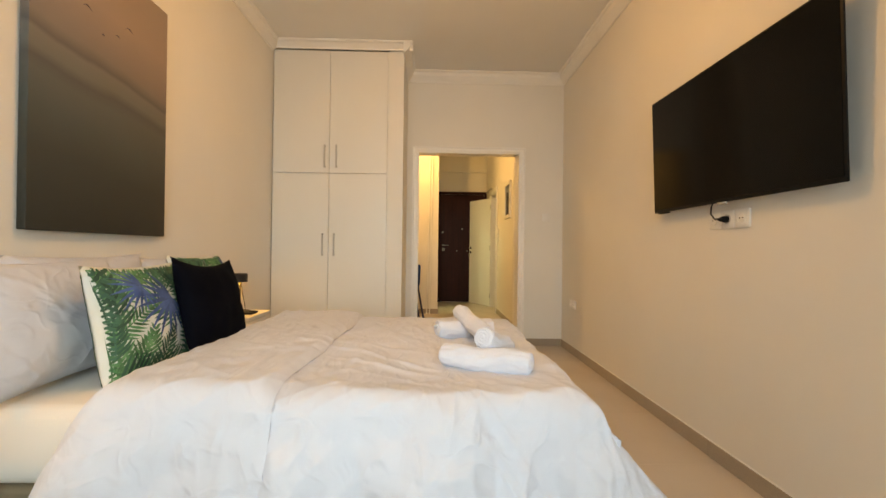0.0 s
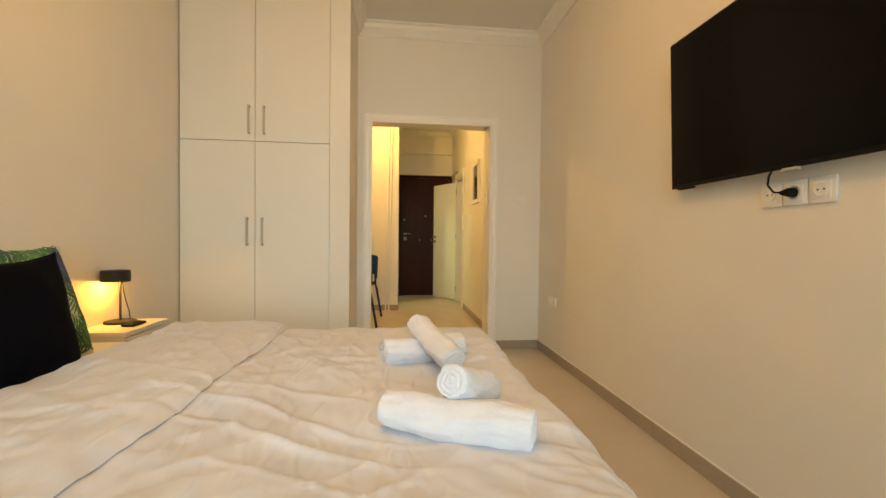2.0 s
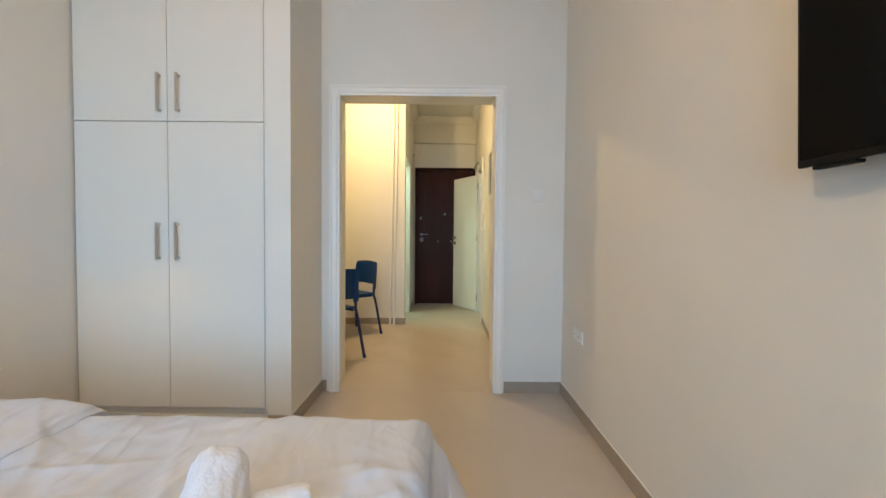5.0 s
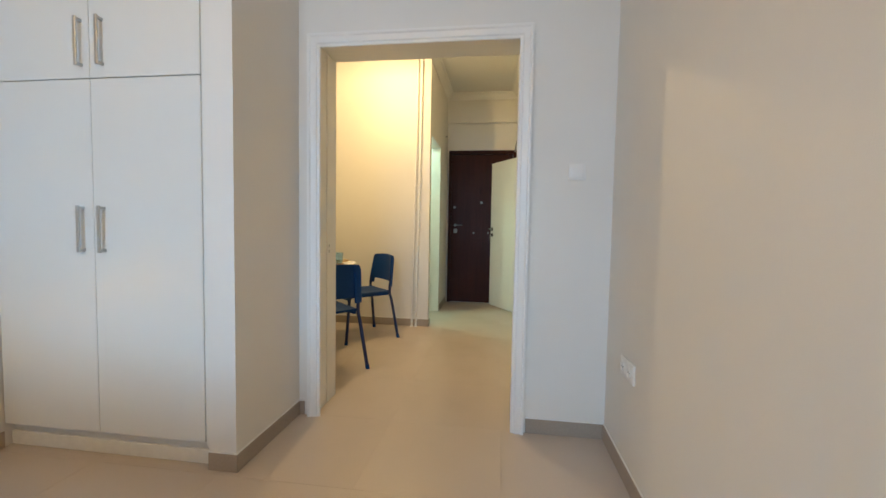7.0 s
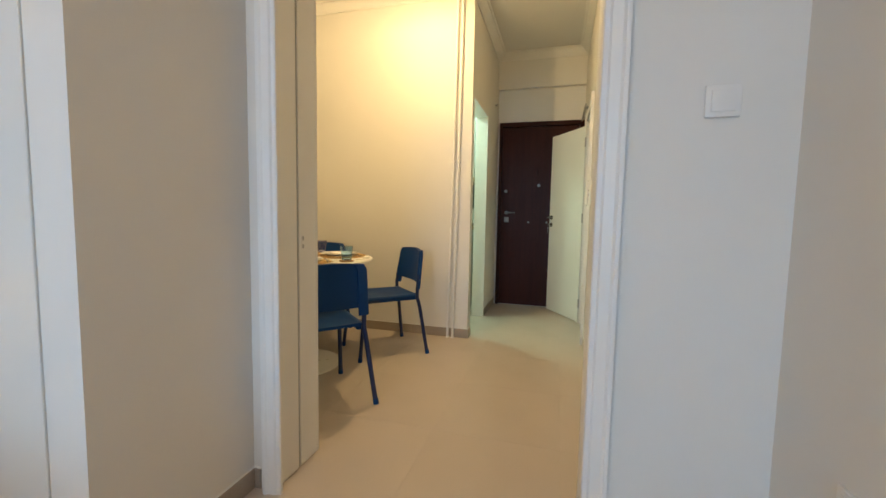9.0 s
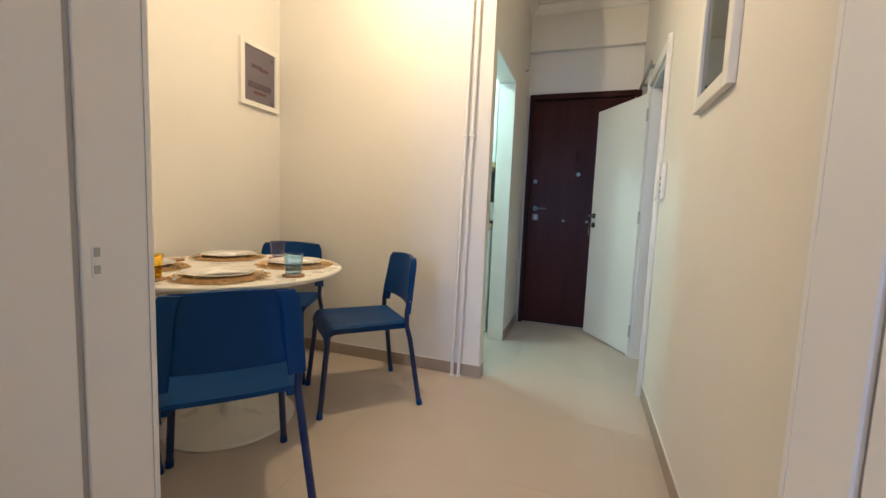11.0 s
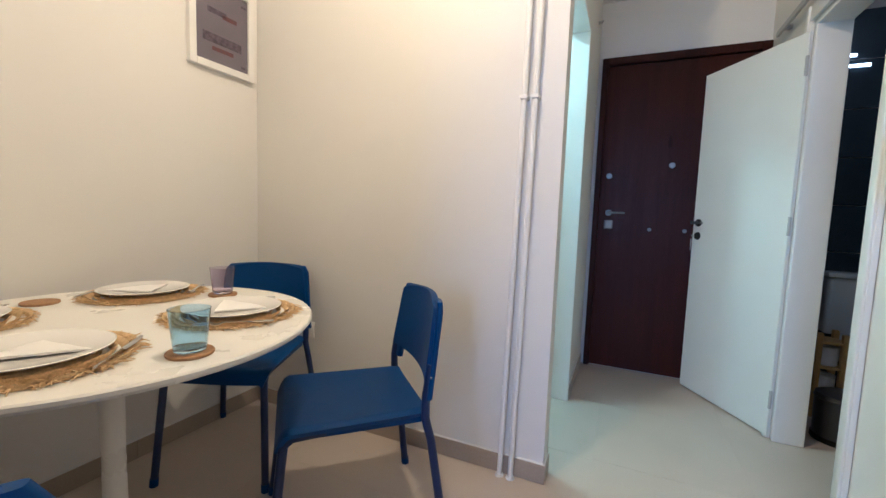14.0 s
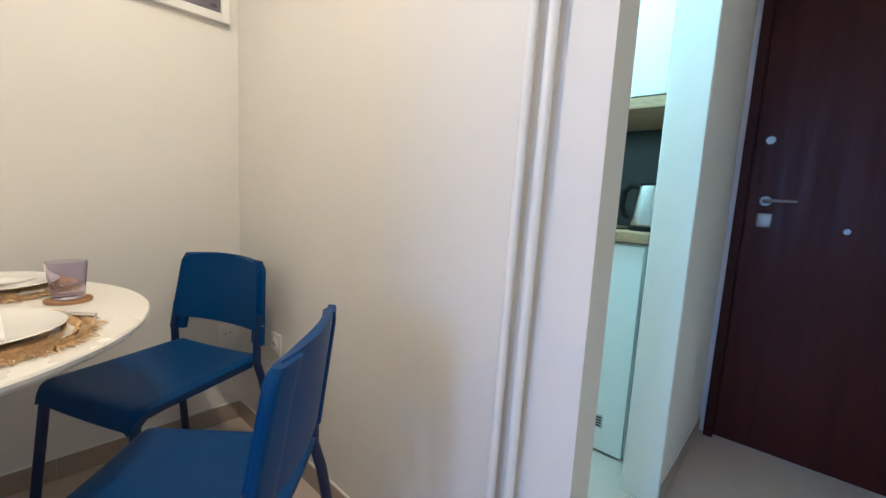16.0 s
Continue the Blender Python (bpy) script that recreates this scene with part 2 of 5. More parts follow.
def seascape():
    """Dusk beach photograph: blush sky, grey sea bands and dark wet sand, on a tilt."""
    m = bpy.data.materials.new("dusk_beach_canvas_print")
    m.use_nodes = True
    n, l = m.node_tree.nodes, m.node_tree.links
    b = n["Principled BSDF"]
    b.inputs["Roughness"].default_value = 0.75
    co = n.new("ShaderNodeTexCoord")
    sp = n.new("ShaderNodeSeparateXYZ")
    l.new(co.outputs["Object"], sp.inputs[0])
    ns = n.new("ShaderNodeTexNoise")
    ns.inputs["Scale"].default_value, ns.inputs["Detail"].default_value = 2.2, 6
    l.new(co.outputs["Object"], ns.inputs["Vector"])
    tilt = n.new("ShaderNodeMath")
    tilt.operation = "MULTIPLY_ADD"
    tilt.inputs[1].default_value = 0.12
    l.new(sp.outputs["Y"], tilt.inputs[0])
    l.new(sp.outputs["Z"], tilt.inputs[2])
    wob = n.new("ShaderNodeMath")
    wob.operation = "MULTIPLY_ADD"
    wob.inputs[1].default_value = 0.09
    l.new(ns.outputs["Fac"], wob.inputs[0])
    l.new(tilt.outputs[0], wob.inputs[2])
    mr = n.new("ShaderNodeMapRange")
    mr.inputs["From Min"].default_value, mr.inputs["From Max"].default_value = -0.56, 0.66
    l.new(wob.outputs[0], mr.inputs["Value"])
    cr = n.new("ShaderNodeValToRGB")
    stops = [(0.0, (0.030, 0.029, 0.022)), (0.22, (0.044, 0.045, 0.037)), (0.36, (0.068, 0.076, 0.070)), (0.46, (0.095, 0.098, 0.092)), (0.50, (0.085, 0.085, 0.08)),
             (0.53, (0.14, 0.135, 0.125)), (0.575, (0.16, 0.15, 0.14)), (0.59, (0.115, 0.105, 0.10)), (0.63, (0.20, 0.165, 0.15)), (0.8, (0.30, 0.225, 0.20)), (1.0, (0.27, 0.215, 0.20))]
    el = cr.color_ramp.elements
    while len(el) < len(stops):
        el.new(0.5)
    for e, (p, c) in zip(el, stops):
        e.position, e.color = p, (*c, 1)
    l.new(mr.outputs["Result"], cr.inputs["Fac"])
    l.new(cr.outputs["Color"], b.inputs["Base Color"])
    return m


M_SEA = seascape()


# ---- mesh helpers ----
def finish(name, bm, mat, sharp=0.6):
    bmesh.ops.recalc_face_normals(bm, faces=bm.faces[:])
    for f in bm.faces:
        f.smooth = True
    for e in bm.edges:
        if len(e.link_faces) == 2:
            e.smooth = e.calc_face_angle(0) < sharp
    me = bpy.data.meshes.new(name)
    bm.to_mesh(me)
    bm.free()
    me.materials.append(mat)
    return me


def part(name, bm, mat, parent=None, label="", sharp=0.6):
    ob = new(name, finish(name, bm, mat, sharp))
    if parent:
        ob.parent = parent
    if label:
        ob["label"] = label
    return ob


def thing(name, label, category, at=None, group="", kind=""):
    ob = new(name)
    ob.empty_display_size = 0.05
    if at is not None:
        ob.matrix_world = at
    return tagged(ob, label, category, group, kind)


def add_box(bm, x0, x1, y0, y1, z0, z1, bevel=0.0, seg=2, m=None):
    r = bmesh.ops.create_cube(bm, size=1)
    vs = r["verts"]
    for v in vs:
        v.co = Vector(((x0 + x1) / 2 + v.co.x * (x1 - x0), (y0 + y1) / 2 + v.co.y * (y1 - y0), (z0 + z1) / 2 + v.co.z * (z1 - z0)))
    if bevel:
        es = list({e for v in vs for e in v.link_edges})
        out = bmesh.ops.bevel(bm, geom=es, offset=bevel, segments=seg, affect="EDGES", profile=0.5)
        vs = list({v for f in out["faces"] for v in f.verts} | {v for v in vs if v.is_valid})
    if m is not None:
        bmesh.ops.transform(bm, matrix=m, verts=vs)
    return vs


def box(x0, x1, y0, y1, z0, z1, bevel=0.0, seg=2):
    bm = bmesh.new()
    add_box(bm, x0, x1, y0, y1, z0, z1, bevel, seg)
    return bm


def lathe(profile, n=40, bm=None, m=None):
    """Turns (radius, height) pairs round z."""
    bm = bm or bmesh.new()
    rings = []
    for r, z in profile:
        if r < 1e-5:
            rings.append([bm.verts.new((0, 0, z))])
        else:
            rings.append([bm.verts.new((r * math.cos(2 * math.pi * i / n), r * math.sin(2 * math.pi * i / n), z)) for i in range(n)])
    for a, b in zip(rings, rings[1:]):
        for i in range(n):
            j = (i + 1) % n
            if len(a) == 1 and len(b) > 1:
                bm.faces.new((a[0], b[i], b[j]))
            elif len(b) == 1 and len(a) > 1:
                bm.faces.new((a[i], a[j], b[0]))
            elif len(a) > 1:
                bm.faces.new((a[i], a[j], b[j], b[i]))
    if m is not None:
        bmesh.ops.transform(bm, matrix=m, verts=[v for r in rings for v in r])
    return bm


def tube(points, r, n=10, bm=None, flat=1.0):
    """A round bar along points; r is one radius or one for each point."""
    bm = bm or bmesh.new()
    pts = [Vector(p) for p in points]
    rs = r if isinstance(r, (list, tuple)) else [r] * len(pts)
    rings = []
    side = None
    for i, p in enumerate(pts):
        d = (pts[min(i + 1, len(pts) - 1)] - pts[max(i - 1, 0)]).normalized()
        if side is None:
            side = d.orthogonal().normalized()
        side = (side - d * side.dot(d)).normalized()
        up = d.cross(side)
        rings.append([bm.verts.new(p + rs[i] * (side * math.cos(2 * math.pi * k / n) + up * flat * math.sin(2 * math.pi * k / n))) for k in range(n)])
    for a, b in zip(rings, rings[1:]):
        for k in range(n):
            bm.faces.new((a[k], a[(k + 1) % n], b[(k + 1) % n], b[k]))
    bm.faces.new(rings[0][::-1])
    bm.faces.new(rings[-1])
    return bm


def slab(fn, nu, nv, thick, bm=None):
    """A curved sheet of that thickness; fn(u, v) gives its upper face, u and v from 0 to 1."""
    bm = bm or bmesh.new()
    top = [[Vector(fn(i / nu, j / nv)) for j in range(nv + 1)] for i in range(nu + 1)]
    a, b = [], []
    for i in range(nu + 1):
        ra, rb = [], []
        for j in range(nv + 1):
            du = top[min(i + 1, nu)][j] - top[max(i - 1, 0)][j]
            dv = top[i][min(j + 1, nv)] - top[i][max(j - 1, 0)]
            nn = du.cross(dv)
            nn = nn.normalized() if nn.length > 1e-9 else Vector((0, 0, 1))
            ra.append(bm.verts.new(top[i][j]))
            rb.append(bm.verts.new(top[i][j] - nn * thick))
        a.append(ra)
        b.append(rb)
    for i in range(nu):
        for j in range(nv):
            bm.faces.new((a[i][j], a[i + 1][j], a[i + 1][j + 1], a[i][j + 1]))
            bm.faces.new((b[i][j], b[i][j + 1], b[i + 1][j + 1], b[i + 1][j]))
    for i in range(nu):
        bm.faces.new((a[i][0], b[i][0], b[i + 1][0], a[i + 1][0]))
        bm.faces.new((a[i][nv], a[i + 1][nv], b[i + 1][nv], b[i][nv]))
    for j in range(nv):
        bm.faces.new((a[0][j], a[0][j + 1], b[0][j + 1], b[0][j]))
        bm.faces.new((a[nu][j], b[nu][j], b[nu][j + 1], a[nu][j + 1]))
    return bm


def sweep(profile, path, bm=None, closed=False):
    """Carries (out, up) pairs along a plan path of (x, y); out points to the left of the way."""
    bm = bm or bmesh.new()
    pts = [Vector((p[0], p[1])) for p in path]
    n = len(pts)
    rings = []
    for i, p in enumerate(pts):
        d0 = (p - pts[i - 1]).normalized() if (i > 0 or closed) else None
        d1 = (pts[(i + 1) % n] - p).normalized() if (i < n - 1 or closed) else None
        d0, d1 = d0 or d1, d1 or d0
        n0, n1 = Vector((-d0.y, d0.x)), Vector((-d1.y, d1.x))
        k = n0 + n1
        k = k / max(0.2, 1 + n0.dot(n1))
        rings.append([bm.verts.new((p.x + k.x * o, p.y + k.y * o, z)) for o, z in profile])
    pairs = list(zip(rings, rings[1:])) + ([(rings[-1], rings[0])] if closed else [])
    for a, b in pairs:
        for j in range(len(profile)):
            k = (j + 1) % len(profile)
            bm.faces.new((a[j], a[k], b[k], b[j]))
    if not closed:
        bm.faces.new(rings[0])
        bm.faces.new(rings[-1][::-1])
    return bm


def structure(name, bm, mat, label, category, sharp=0.6):
    return tagged(part(name, bm, mat, None, "", sharp), label, category, "", "structure")


# ---- the setting ----
# Bedroom x -1.41..1.45, y -0.75..4.45; dining room x -1.39..1.11, y 4.73..6.59; hall x 0.155..1.12, y 6.59..8.10
H1, H2 = 2.875, 2.925
XL, XR, YS, YD, YD2 = -1.40, 1.45, -0.75, 4.45, 4.73
DX0, DX1, DH = -0.135, 1.003, 2.086


def walls(name, boxes, label):
    bm = bmesh.new()
    for b in boxes:
        add_box(bm, *b)
    return structure(name, bm, M_WALL, label, "wall")


T = 3.05
walls("wall_west", [(XL - 0.15, XL, YS - 0.2, YD2 + 0.001, 0, T)], "smooth off-white painted bedroom wall behind the bed")
walls("wall_east", [(XR, XR + 0.15, YS - 0.2, YD2, 0, T)], "smooth off-white painted bedroom wall carrying the television")
walls("wall_south", [(XL, -0.85, YS - 0.2, YS, 0, T), (1.05, XR, YS - 0.2, YS, 0, T), (-0.85, 1.05, YS - 0.2, YS, 2.60, T)], "off-white painted wall round the balcony window")
walls("wall_door", [(XL, DX0, YD, YD2, 0, T), (DX1, XR, YD, YD2, 0, T), (DX0, DX1, YD, YD2, DH, T)], "grey-white painted wall with a cased opening to the dining room")
walls("wall_pillar", [(-0.336, -0.208, 3.89, YD, 0, H1)], "grey-white painted pier beside the built-in wardrobe")
walls("wall_dining_west", [(-1.555, -1.405, YD2, 8.25, 0, T)], "cream-white painted wall beside the dining table")
walls("wall_dining_north", [(-1.405, 0.155, 6.588, 6.682, 0, T)], "cream-white painted wall with two heating pipes")
walls("wall_hall_west", [(0.03, 0.145, 7.412, 8.115, 0, T), (0.03, 0.145, 6.682, 7.412, 2.08, T)], "white painted hall wall with an opening to the kitchen")
walls("wall_hall_north", [(-1.405, 1.235, 8.115, 8.265, 0, T)], "white painted wall round the entrance door")
walls("wall_hall_east", [(1.115, 1.235, YD2, 6.79, 0, T), (1.115, 1.235, 7.455, 8.115, 0, T), (1.115, 1.235, 6.79, 7.455, 1.99, T)], "white painted hall wall with the bathroom doorway")
walls("wall_bathroom", [(1.235, 2.75, 6.35, 6.50, 0, T), (2.6, 2.75, 6.50, 8.45, 0, T), (1.235, 2.6, 8.45, 8.6, 0, T), (1.10, 1.235, 8.265, 8.6, 0, T)], "plain wall closing the small bathroom")
structure("beam", box(0.145, 1.115, 8.06, 8.115, 2.53, H2), M_WALL, "white painted beam above the entrance door", "beam")

structure("ceiling_bedroom", box(XL, XR, YS, YD, H1, H1 + 0.1), M_CEIL, "plain white painted bedroom ceiling", "ceiling")
bm = box(-1.405, 1.115, YD2, 6.588, H2, H2 + 0.1)
add_box(bm, 0.145, 1.115, 6.588, 8.115, H2, H2 + 0.1)
structure("ceiling_dining", bm, M_CEIL, "plain white painted dining and hall ceiling", "ceiling")
structure("ceiling_kitchen", box(-1.405, 0.03, 6.682, 8.115, 2.9, 3.0), M_CEIL, "plain white kitchen ceiling", "ceiling")
structure("ceiling_bathroom", box(1.235, 2.6, 6.50, 8.45, 2.6, 2.7), M_CEIL, "plain white bathroom ceiling", "ceiling")


def crown(h, depth=0.085):
    d, e = depth, 0.008
    return [(0, h), (0, h - d), (0.010, h - d), (0.014, h - d + 0.012), (0.028, h - d + 0.022), (0.044, h - d + 0.042), (0.056, h - d + 0.056), (0.060, h - 0.018), (0.074, h - 0.014), (0.080, h - e), (0.080, h)]


structure("trim_crown_bedroom", sweep(crown(H1, 0.108), [(XR, YS), (XR, YD), (-0.208, YD), (-0.208, 3.80)]), M_CROWN, "white moulded plaster crown round the bedroom ceiling", "moulding", 0.5)
structure("trim_crown_wardrobe", sweep(crown(H1 - 0.001, 0.060), [(-0.130, 3.875), (XL, 3.875)]), M_CROWN, "white moulded crown along the top of the wardrobe", "moulding", 0.5)
structure("trim_crown_west", sweep(crown(H1 - 0.0005, 0.085), [(XL, 3.875), (XL, YS)]), M_CROWN, "white moulded plaster crown above the bed wall", "moulding", 0.5)
structure("trim_crown_dining", sweep(crown(H2), [(1.115, YD2), (1.115, 8.06), (0.145, 8.06), (0.145, 6.588), (-1.405, 6.588), (-1.405, YD2)], closed=True), M_CROWN, "white moulded plaster crown round dining and hall ceiling", "moulding", 0.5)

# cased opening with a split jamb for a pocket door
bm = bmesh.new()
casing = [(o * 0.98, d) for o, d in [(0.0, 0), (0.0, 0.010), (0.004, 0.014), (0.016, 0.014), (0.022, 0.020), (0.050, 0.022), (0.058, 0.028), (0.070, 0.028), (0.072, 0.0)]]


def architrave(bm, x0, x1, h, y, out, prof=casing):
    """Mitred casing round an opening in a wall along x; out is -1 or 1 along y."""
    path = [(x0, 0.0, (-1, 0)), (x0, h, (-1, 1)), (x1, h, (1, 1)), (x1, 0.0, (1, 0))]
    rings = [[bm.verts.new((x + s[0] * o, y + out * d, z + s[1] * o)) for o, d in prof] for x, z, s in path]
    for a, b in zip(rings, rings[1:]):
        for j in range(len(prof)):
            k = (j + 1) % len(prof)
            bm.faces.new((a[j], a[k], b[k], b[j]))
    for r in (rings[0], rings[-1]):
        bm.faces.new(r)


opening = thing("door_1", "white painted cased opening between bedroom and dining room", "doorway", kind="structure")
architrave(bm, -0.080, 0.974, 2.024, YD - 0.001, -1)
part("casing", bm, M_GLOSS, opening, "", 0.4)
bm = bmesh.new()
architrave(bm, DX0 + 0.02, DX1 - 0.02, DH - 0.02, YD2 + 0.001, 1)
part("casing", bm, M_GLOSS, opening, "", 0.4)
for x0, x1 in ((DX0, DX0 + 0.02), (DX1 - 0.02, DX1)):
    for y0, y1 in ((YD, 4.60), (4.612, YD2)):
        part("jamb", box(x0, x1, y0, y1, 0, DH - 0.02, 0.002, 1), M_GLOSS, opening)
    part("jamb_slot", box(x0 + (0 if x0 < 0 else 0.006), x1 - (0.006 if x0 < 0 else 0), 4.60, 4.612, 0, DH - 0.02), M_GREYPL, opening)
part("head", box(DX0, DX1, YD, YD2, DH - 0.02, DH, 0.002, 1), M_GLOSS, opening)
plate = part("strike_plate", box(DX0 + 0.02, DX0 + 0.0215, 4.627, 4.645, 0.905, 0.965, 0.0005, 1), M_GLOSS, opening)
part("strike_hole", box(DX0 + 0.021, DX0 + 0.0225, 4.631, 4.641, 0.911, 0.927), M_GREYPL, plate)
part("strike_hole", box(DX0 + 0.021, DX0 + 0.0225, 4.631, 4.641, 0.943, 0.960), M_GREYPL, plate)

# balcony window behind
win = thing("window_1", "tall white-framed balcony window letting in daylight", "window", kind="structure")
for x0, x1, z0, z1 in ((-0.85, -0.79, 0, 2.60), (0.99, 1.05, 0, 2.60), (0.07, 0.13, 0.06, 2.54), (-0.79, 0.99, 0, 0.06), (-0.79, 0.99, 2.54, 2.60)):
    part("window_frame", box(x0, x1, YS - 0.14, YS - 0.08, z0, z1, 0.004, 1), M_GLOSS, win)
for x0, x1 in ((-0.79, 0.07), (0.13, 0.99)):
    pane = part("pane", box(x0, x1, YS - 0.115, YS - 0.105, 0.06, 2.54), M_PANE, win)
    pane.visible_shadow = False

# ---- bedroom things ----


def handle_bar(parent, x, z0, z1, y):
    bm = box(x - 0.007, x + 0.007, y - 0.032, y - 0.022, z0, z1, 0.002, 1)
    add_box(bm, x - 0.006, x + 0.006, y - 0.024, y + 0.002, z0 + 0.004, z0 + 0.016, 0.001, 1)
    add_box(bm, x - 0.006, x + 0.006, y - 0.024, y + 0.002, z1 - 0.016, z1 - 0.004, 0.001, 1)
    part("handle", bm, M_NICKEL, parent, "brushed nickel bar handle")


wardrobe = thing("wardrobe", "tall white built-in wardrobe with four closed doors", "wardrobe", pose(0, 0, 0))
bm = box(XL, -0.336, 3.915, 4.40, 0.10, 2.818)
part("body", bm, M_LAMINATE, wardrobe)
part("plinth", box(XL, -0.336, 3.935, 3.95, 0.0, 0.10), M_LAMINATE, wardrobe, "recessed white plinth")
part("plinth_trim", box(XL, -0.336, 3.922, 3.935, 0.0, 0.066, 0.003, 1), M_CAULK, wardrobe)
part("frame_side", box(-0.354, -0.335, 3.895, 3.915, 0.10, 2.818, 0.002, 1), M_LAMINATE, wardrobe)
for x0, x1 in ((XL + 0.010, -0.8805), (-0.8775, -0.355)):
    for z0, z1 in ((0.117, 1.689), (1.693, 2.812)):
        d = part("door", box(x0, x1, 3.89, 3.912, z0, z1, 0.002, 1), M_LAMINATE, wardrobe)
        hx = -0.929 if x0 < -1 else -0.825
        if z0 > 1:
            handle_bar(d, hx + 0.012, 1.738, 1.945, 3.89)
        else:
            handle_bar(d, hx, 0.937, 1.142, 3.89)


def hash2(x, y):
    return noise.noise(Vector((x, y, 0.0)))


# bed: base, mattress with sheet, each bedding piece a thing of its own
BX0, BX1, BY0, BY1 = -1.395, 0.52, 1.40, 2.82
bed = thing("bed", "double bed with a brown upholstered base and cream sheet", "bed", pose(0, 0, 0))
part("base", box(BX0, BX1, BY0 + 0.01, BY1 - 0.01, 0.06, 0.27, 0.02, 3), M_BASE, bed, "brown upholstered base")
for lx in (BX0 + 0.12, BX1 - 0.12):
    for ly in (BY0 + 0.12, BY1 - 0.12):
        part("leg", lathe([(0, 0), (0.025, 0), (0.03, 0.06), (0, 0.06)], 14, m=Matrix.Translation((lx, ly, 0))), M_BLACK, bed)


bm = box(BX0, BX1, BY0, BY1, 0.27, 0.515, 0.05, 5)
bmesh.ops.subdivide_edges(bm, edges=bm.edges[:], cuts=5, use_grid_fill=True)
for v in bm.verts:
    k = 0.006 * noise.noise(v.co * 5) + 0.003 * noise.noise(v.co * 14)
    v.co += Vector((0, -k if v.co.y < 1.6 else k, k))
part("mattress", bm, M_SHEET, bed, "mattress in a cream fitted sheet", 1.2)


def wrinkle(x, y):
    """Soft creases of the duvet: broad puffs, long diagonal folds and fine crinkles."""
    p = Vector((x, y, 0))
    puff = 0.014 * noise.noise(p * 2.1 + Vector((3, 1, 0))) + 0.007 * noise.noise(p * 4.6 + Vector((1, 8, 0)))
    d = x * 0.82 + y * 0.57 + 0.10 * noise.noise(p * 2.3)
    e = -x * 0.45 + y * 0.9 + 0.16 * noise.noise(p * 1.7 + Vector((9, 4, 2)))
    ridge = 0.0
    for w, f, a, s in ((d, 4.2, 0.010, 1.3), (e, 5.0, 0.006, 7.7), (x * 0.95 - y * 0.3 + 0.12 * noise.noise(p * 2.0), 4.6, 0.008, 3.9),
                       (x * 0.35 + y * 0.94 + 0.09 * noise.noise(p * 3.1), 9.5, 0.008, 12.4), (d, 10.6, 0.007, 21.6), (e, 13.0, 0.004, 31.2), (x * 0.6 - y * 0.8 + 0.1 * noise.noise(p * 2.6), 7.0, 0.008, 41.2)):
        q = noise.noise(Vector((w * f, s + 0.8 * (x + y), s)))
        fold = math.exp(-abs(q * 7.5) ** 1.3)
        ridge += a * fold * min(1.0, max(0.0, 0.32 + 1.7 * noise.noise(p * 1.9 + Vector((s, 0, 0)))))
    fine = 0.005 * noise.noise(Vector((x * 9 + y * 4, y * 16, 4))) + 0.003 * noise.noise(Vector((x * 24, y * 13, 8)))
    return puff + ridge + fine


def drape(s, lo, hi, r, flare):
    """Arc length s across an edge-to-edge top: place, drop below the top."""
    def over(d):
        q = r * math.pi / 2
        if d < q:
            return r * math.sin(d / r), r * (1 - math.cos(d / r))
        return r + (d - q) * flare, r + (d - q)
    if s > hi - r:
        a, b = over(s - (hi - r))
        return hi - r + a, b
    if s < lo + r:
        a, b = over(lo + r - s)
        return lo + r - a, b
    return s, 0.0


def dip(x, y):
    """The hollow that the towels press into the foot of the bed."""
    return 0.028 * math.exp(-((x - 0.30) / 0.34) ** 2 - ((y - 1.98) / 0.55) ** 4)


def cover(s0, s1, t0, t1, top, lo_x, hi_x, lo_y, hi_y, nu, nv, thick, lift=0.0, head_curl=0.03, seed=0.0):
    def fn(u, v):
        s, t = s0 + (s1 - s0) * u, t0 + (t1 - t0) * v
        x, dx = drape(s, -9, hi_x, 0.075, 0.80 - 0.32 * min(1.0, max(0.0, (t - 1.5) / 0.9)))
        y, dy = drape(t, lo_y, hi_y, 0.075, 0.22)
        drop = (dx ** 3 + dy ** 3) ** (1 / 3)
        w = wrinkle(s + seed, t)
        z = top + lift - drop - dip(s, t) + w * (1 - 0.35 * min(1.0, drop / 0.12))
        hang = min(1.0, drop / 0.2)
        wave = 2.0 * w + 0.030 * math.sin(s * 9 + 2.2 * math.sin(s * 3.1)) + 0.010 * abs(math.sin(s * 17 + 2 * math.sin(s * 4.3))) + 0.012 * noise.noise(Vector((s * 5, 2 + seed, 0)))
        y += (-1 if t < (lo_y + hi_y) / 2 else 1) * hang * (wave if dy > dx else 0.0)
        wavex = 0.7 * w + 0.018 * math.sin(t * 8 + 1.5 * math.sin(t * 4))
        x += hang * (wavex if dx >= dy else 0.0)
        edge = (s - s0) / 0.07
        if edge < 1:
            z -= head_curl * (1 - edge) ** 2
            x += 0.008 * noise.noise(Vector((t * 4, seed, 3)))
        return x, y, z
    return slab(fn, nu, nv, thick)


top = 0.562
duvet = part("duvet", cover(-0.86, 0.90, BY0 - 0.42, BY1 + 0.40, top, -9, 0.60, BY0 - 0.045, BY1 + 0.035, 230, 260, 0.035), M_COTTON, None, "", 1.3)
tagged(duvet, "rumpled white cotton duvet spread over the bed", "duvet")


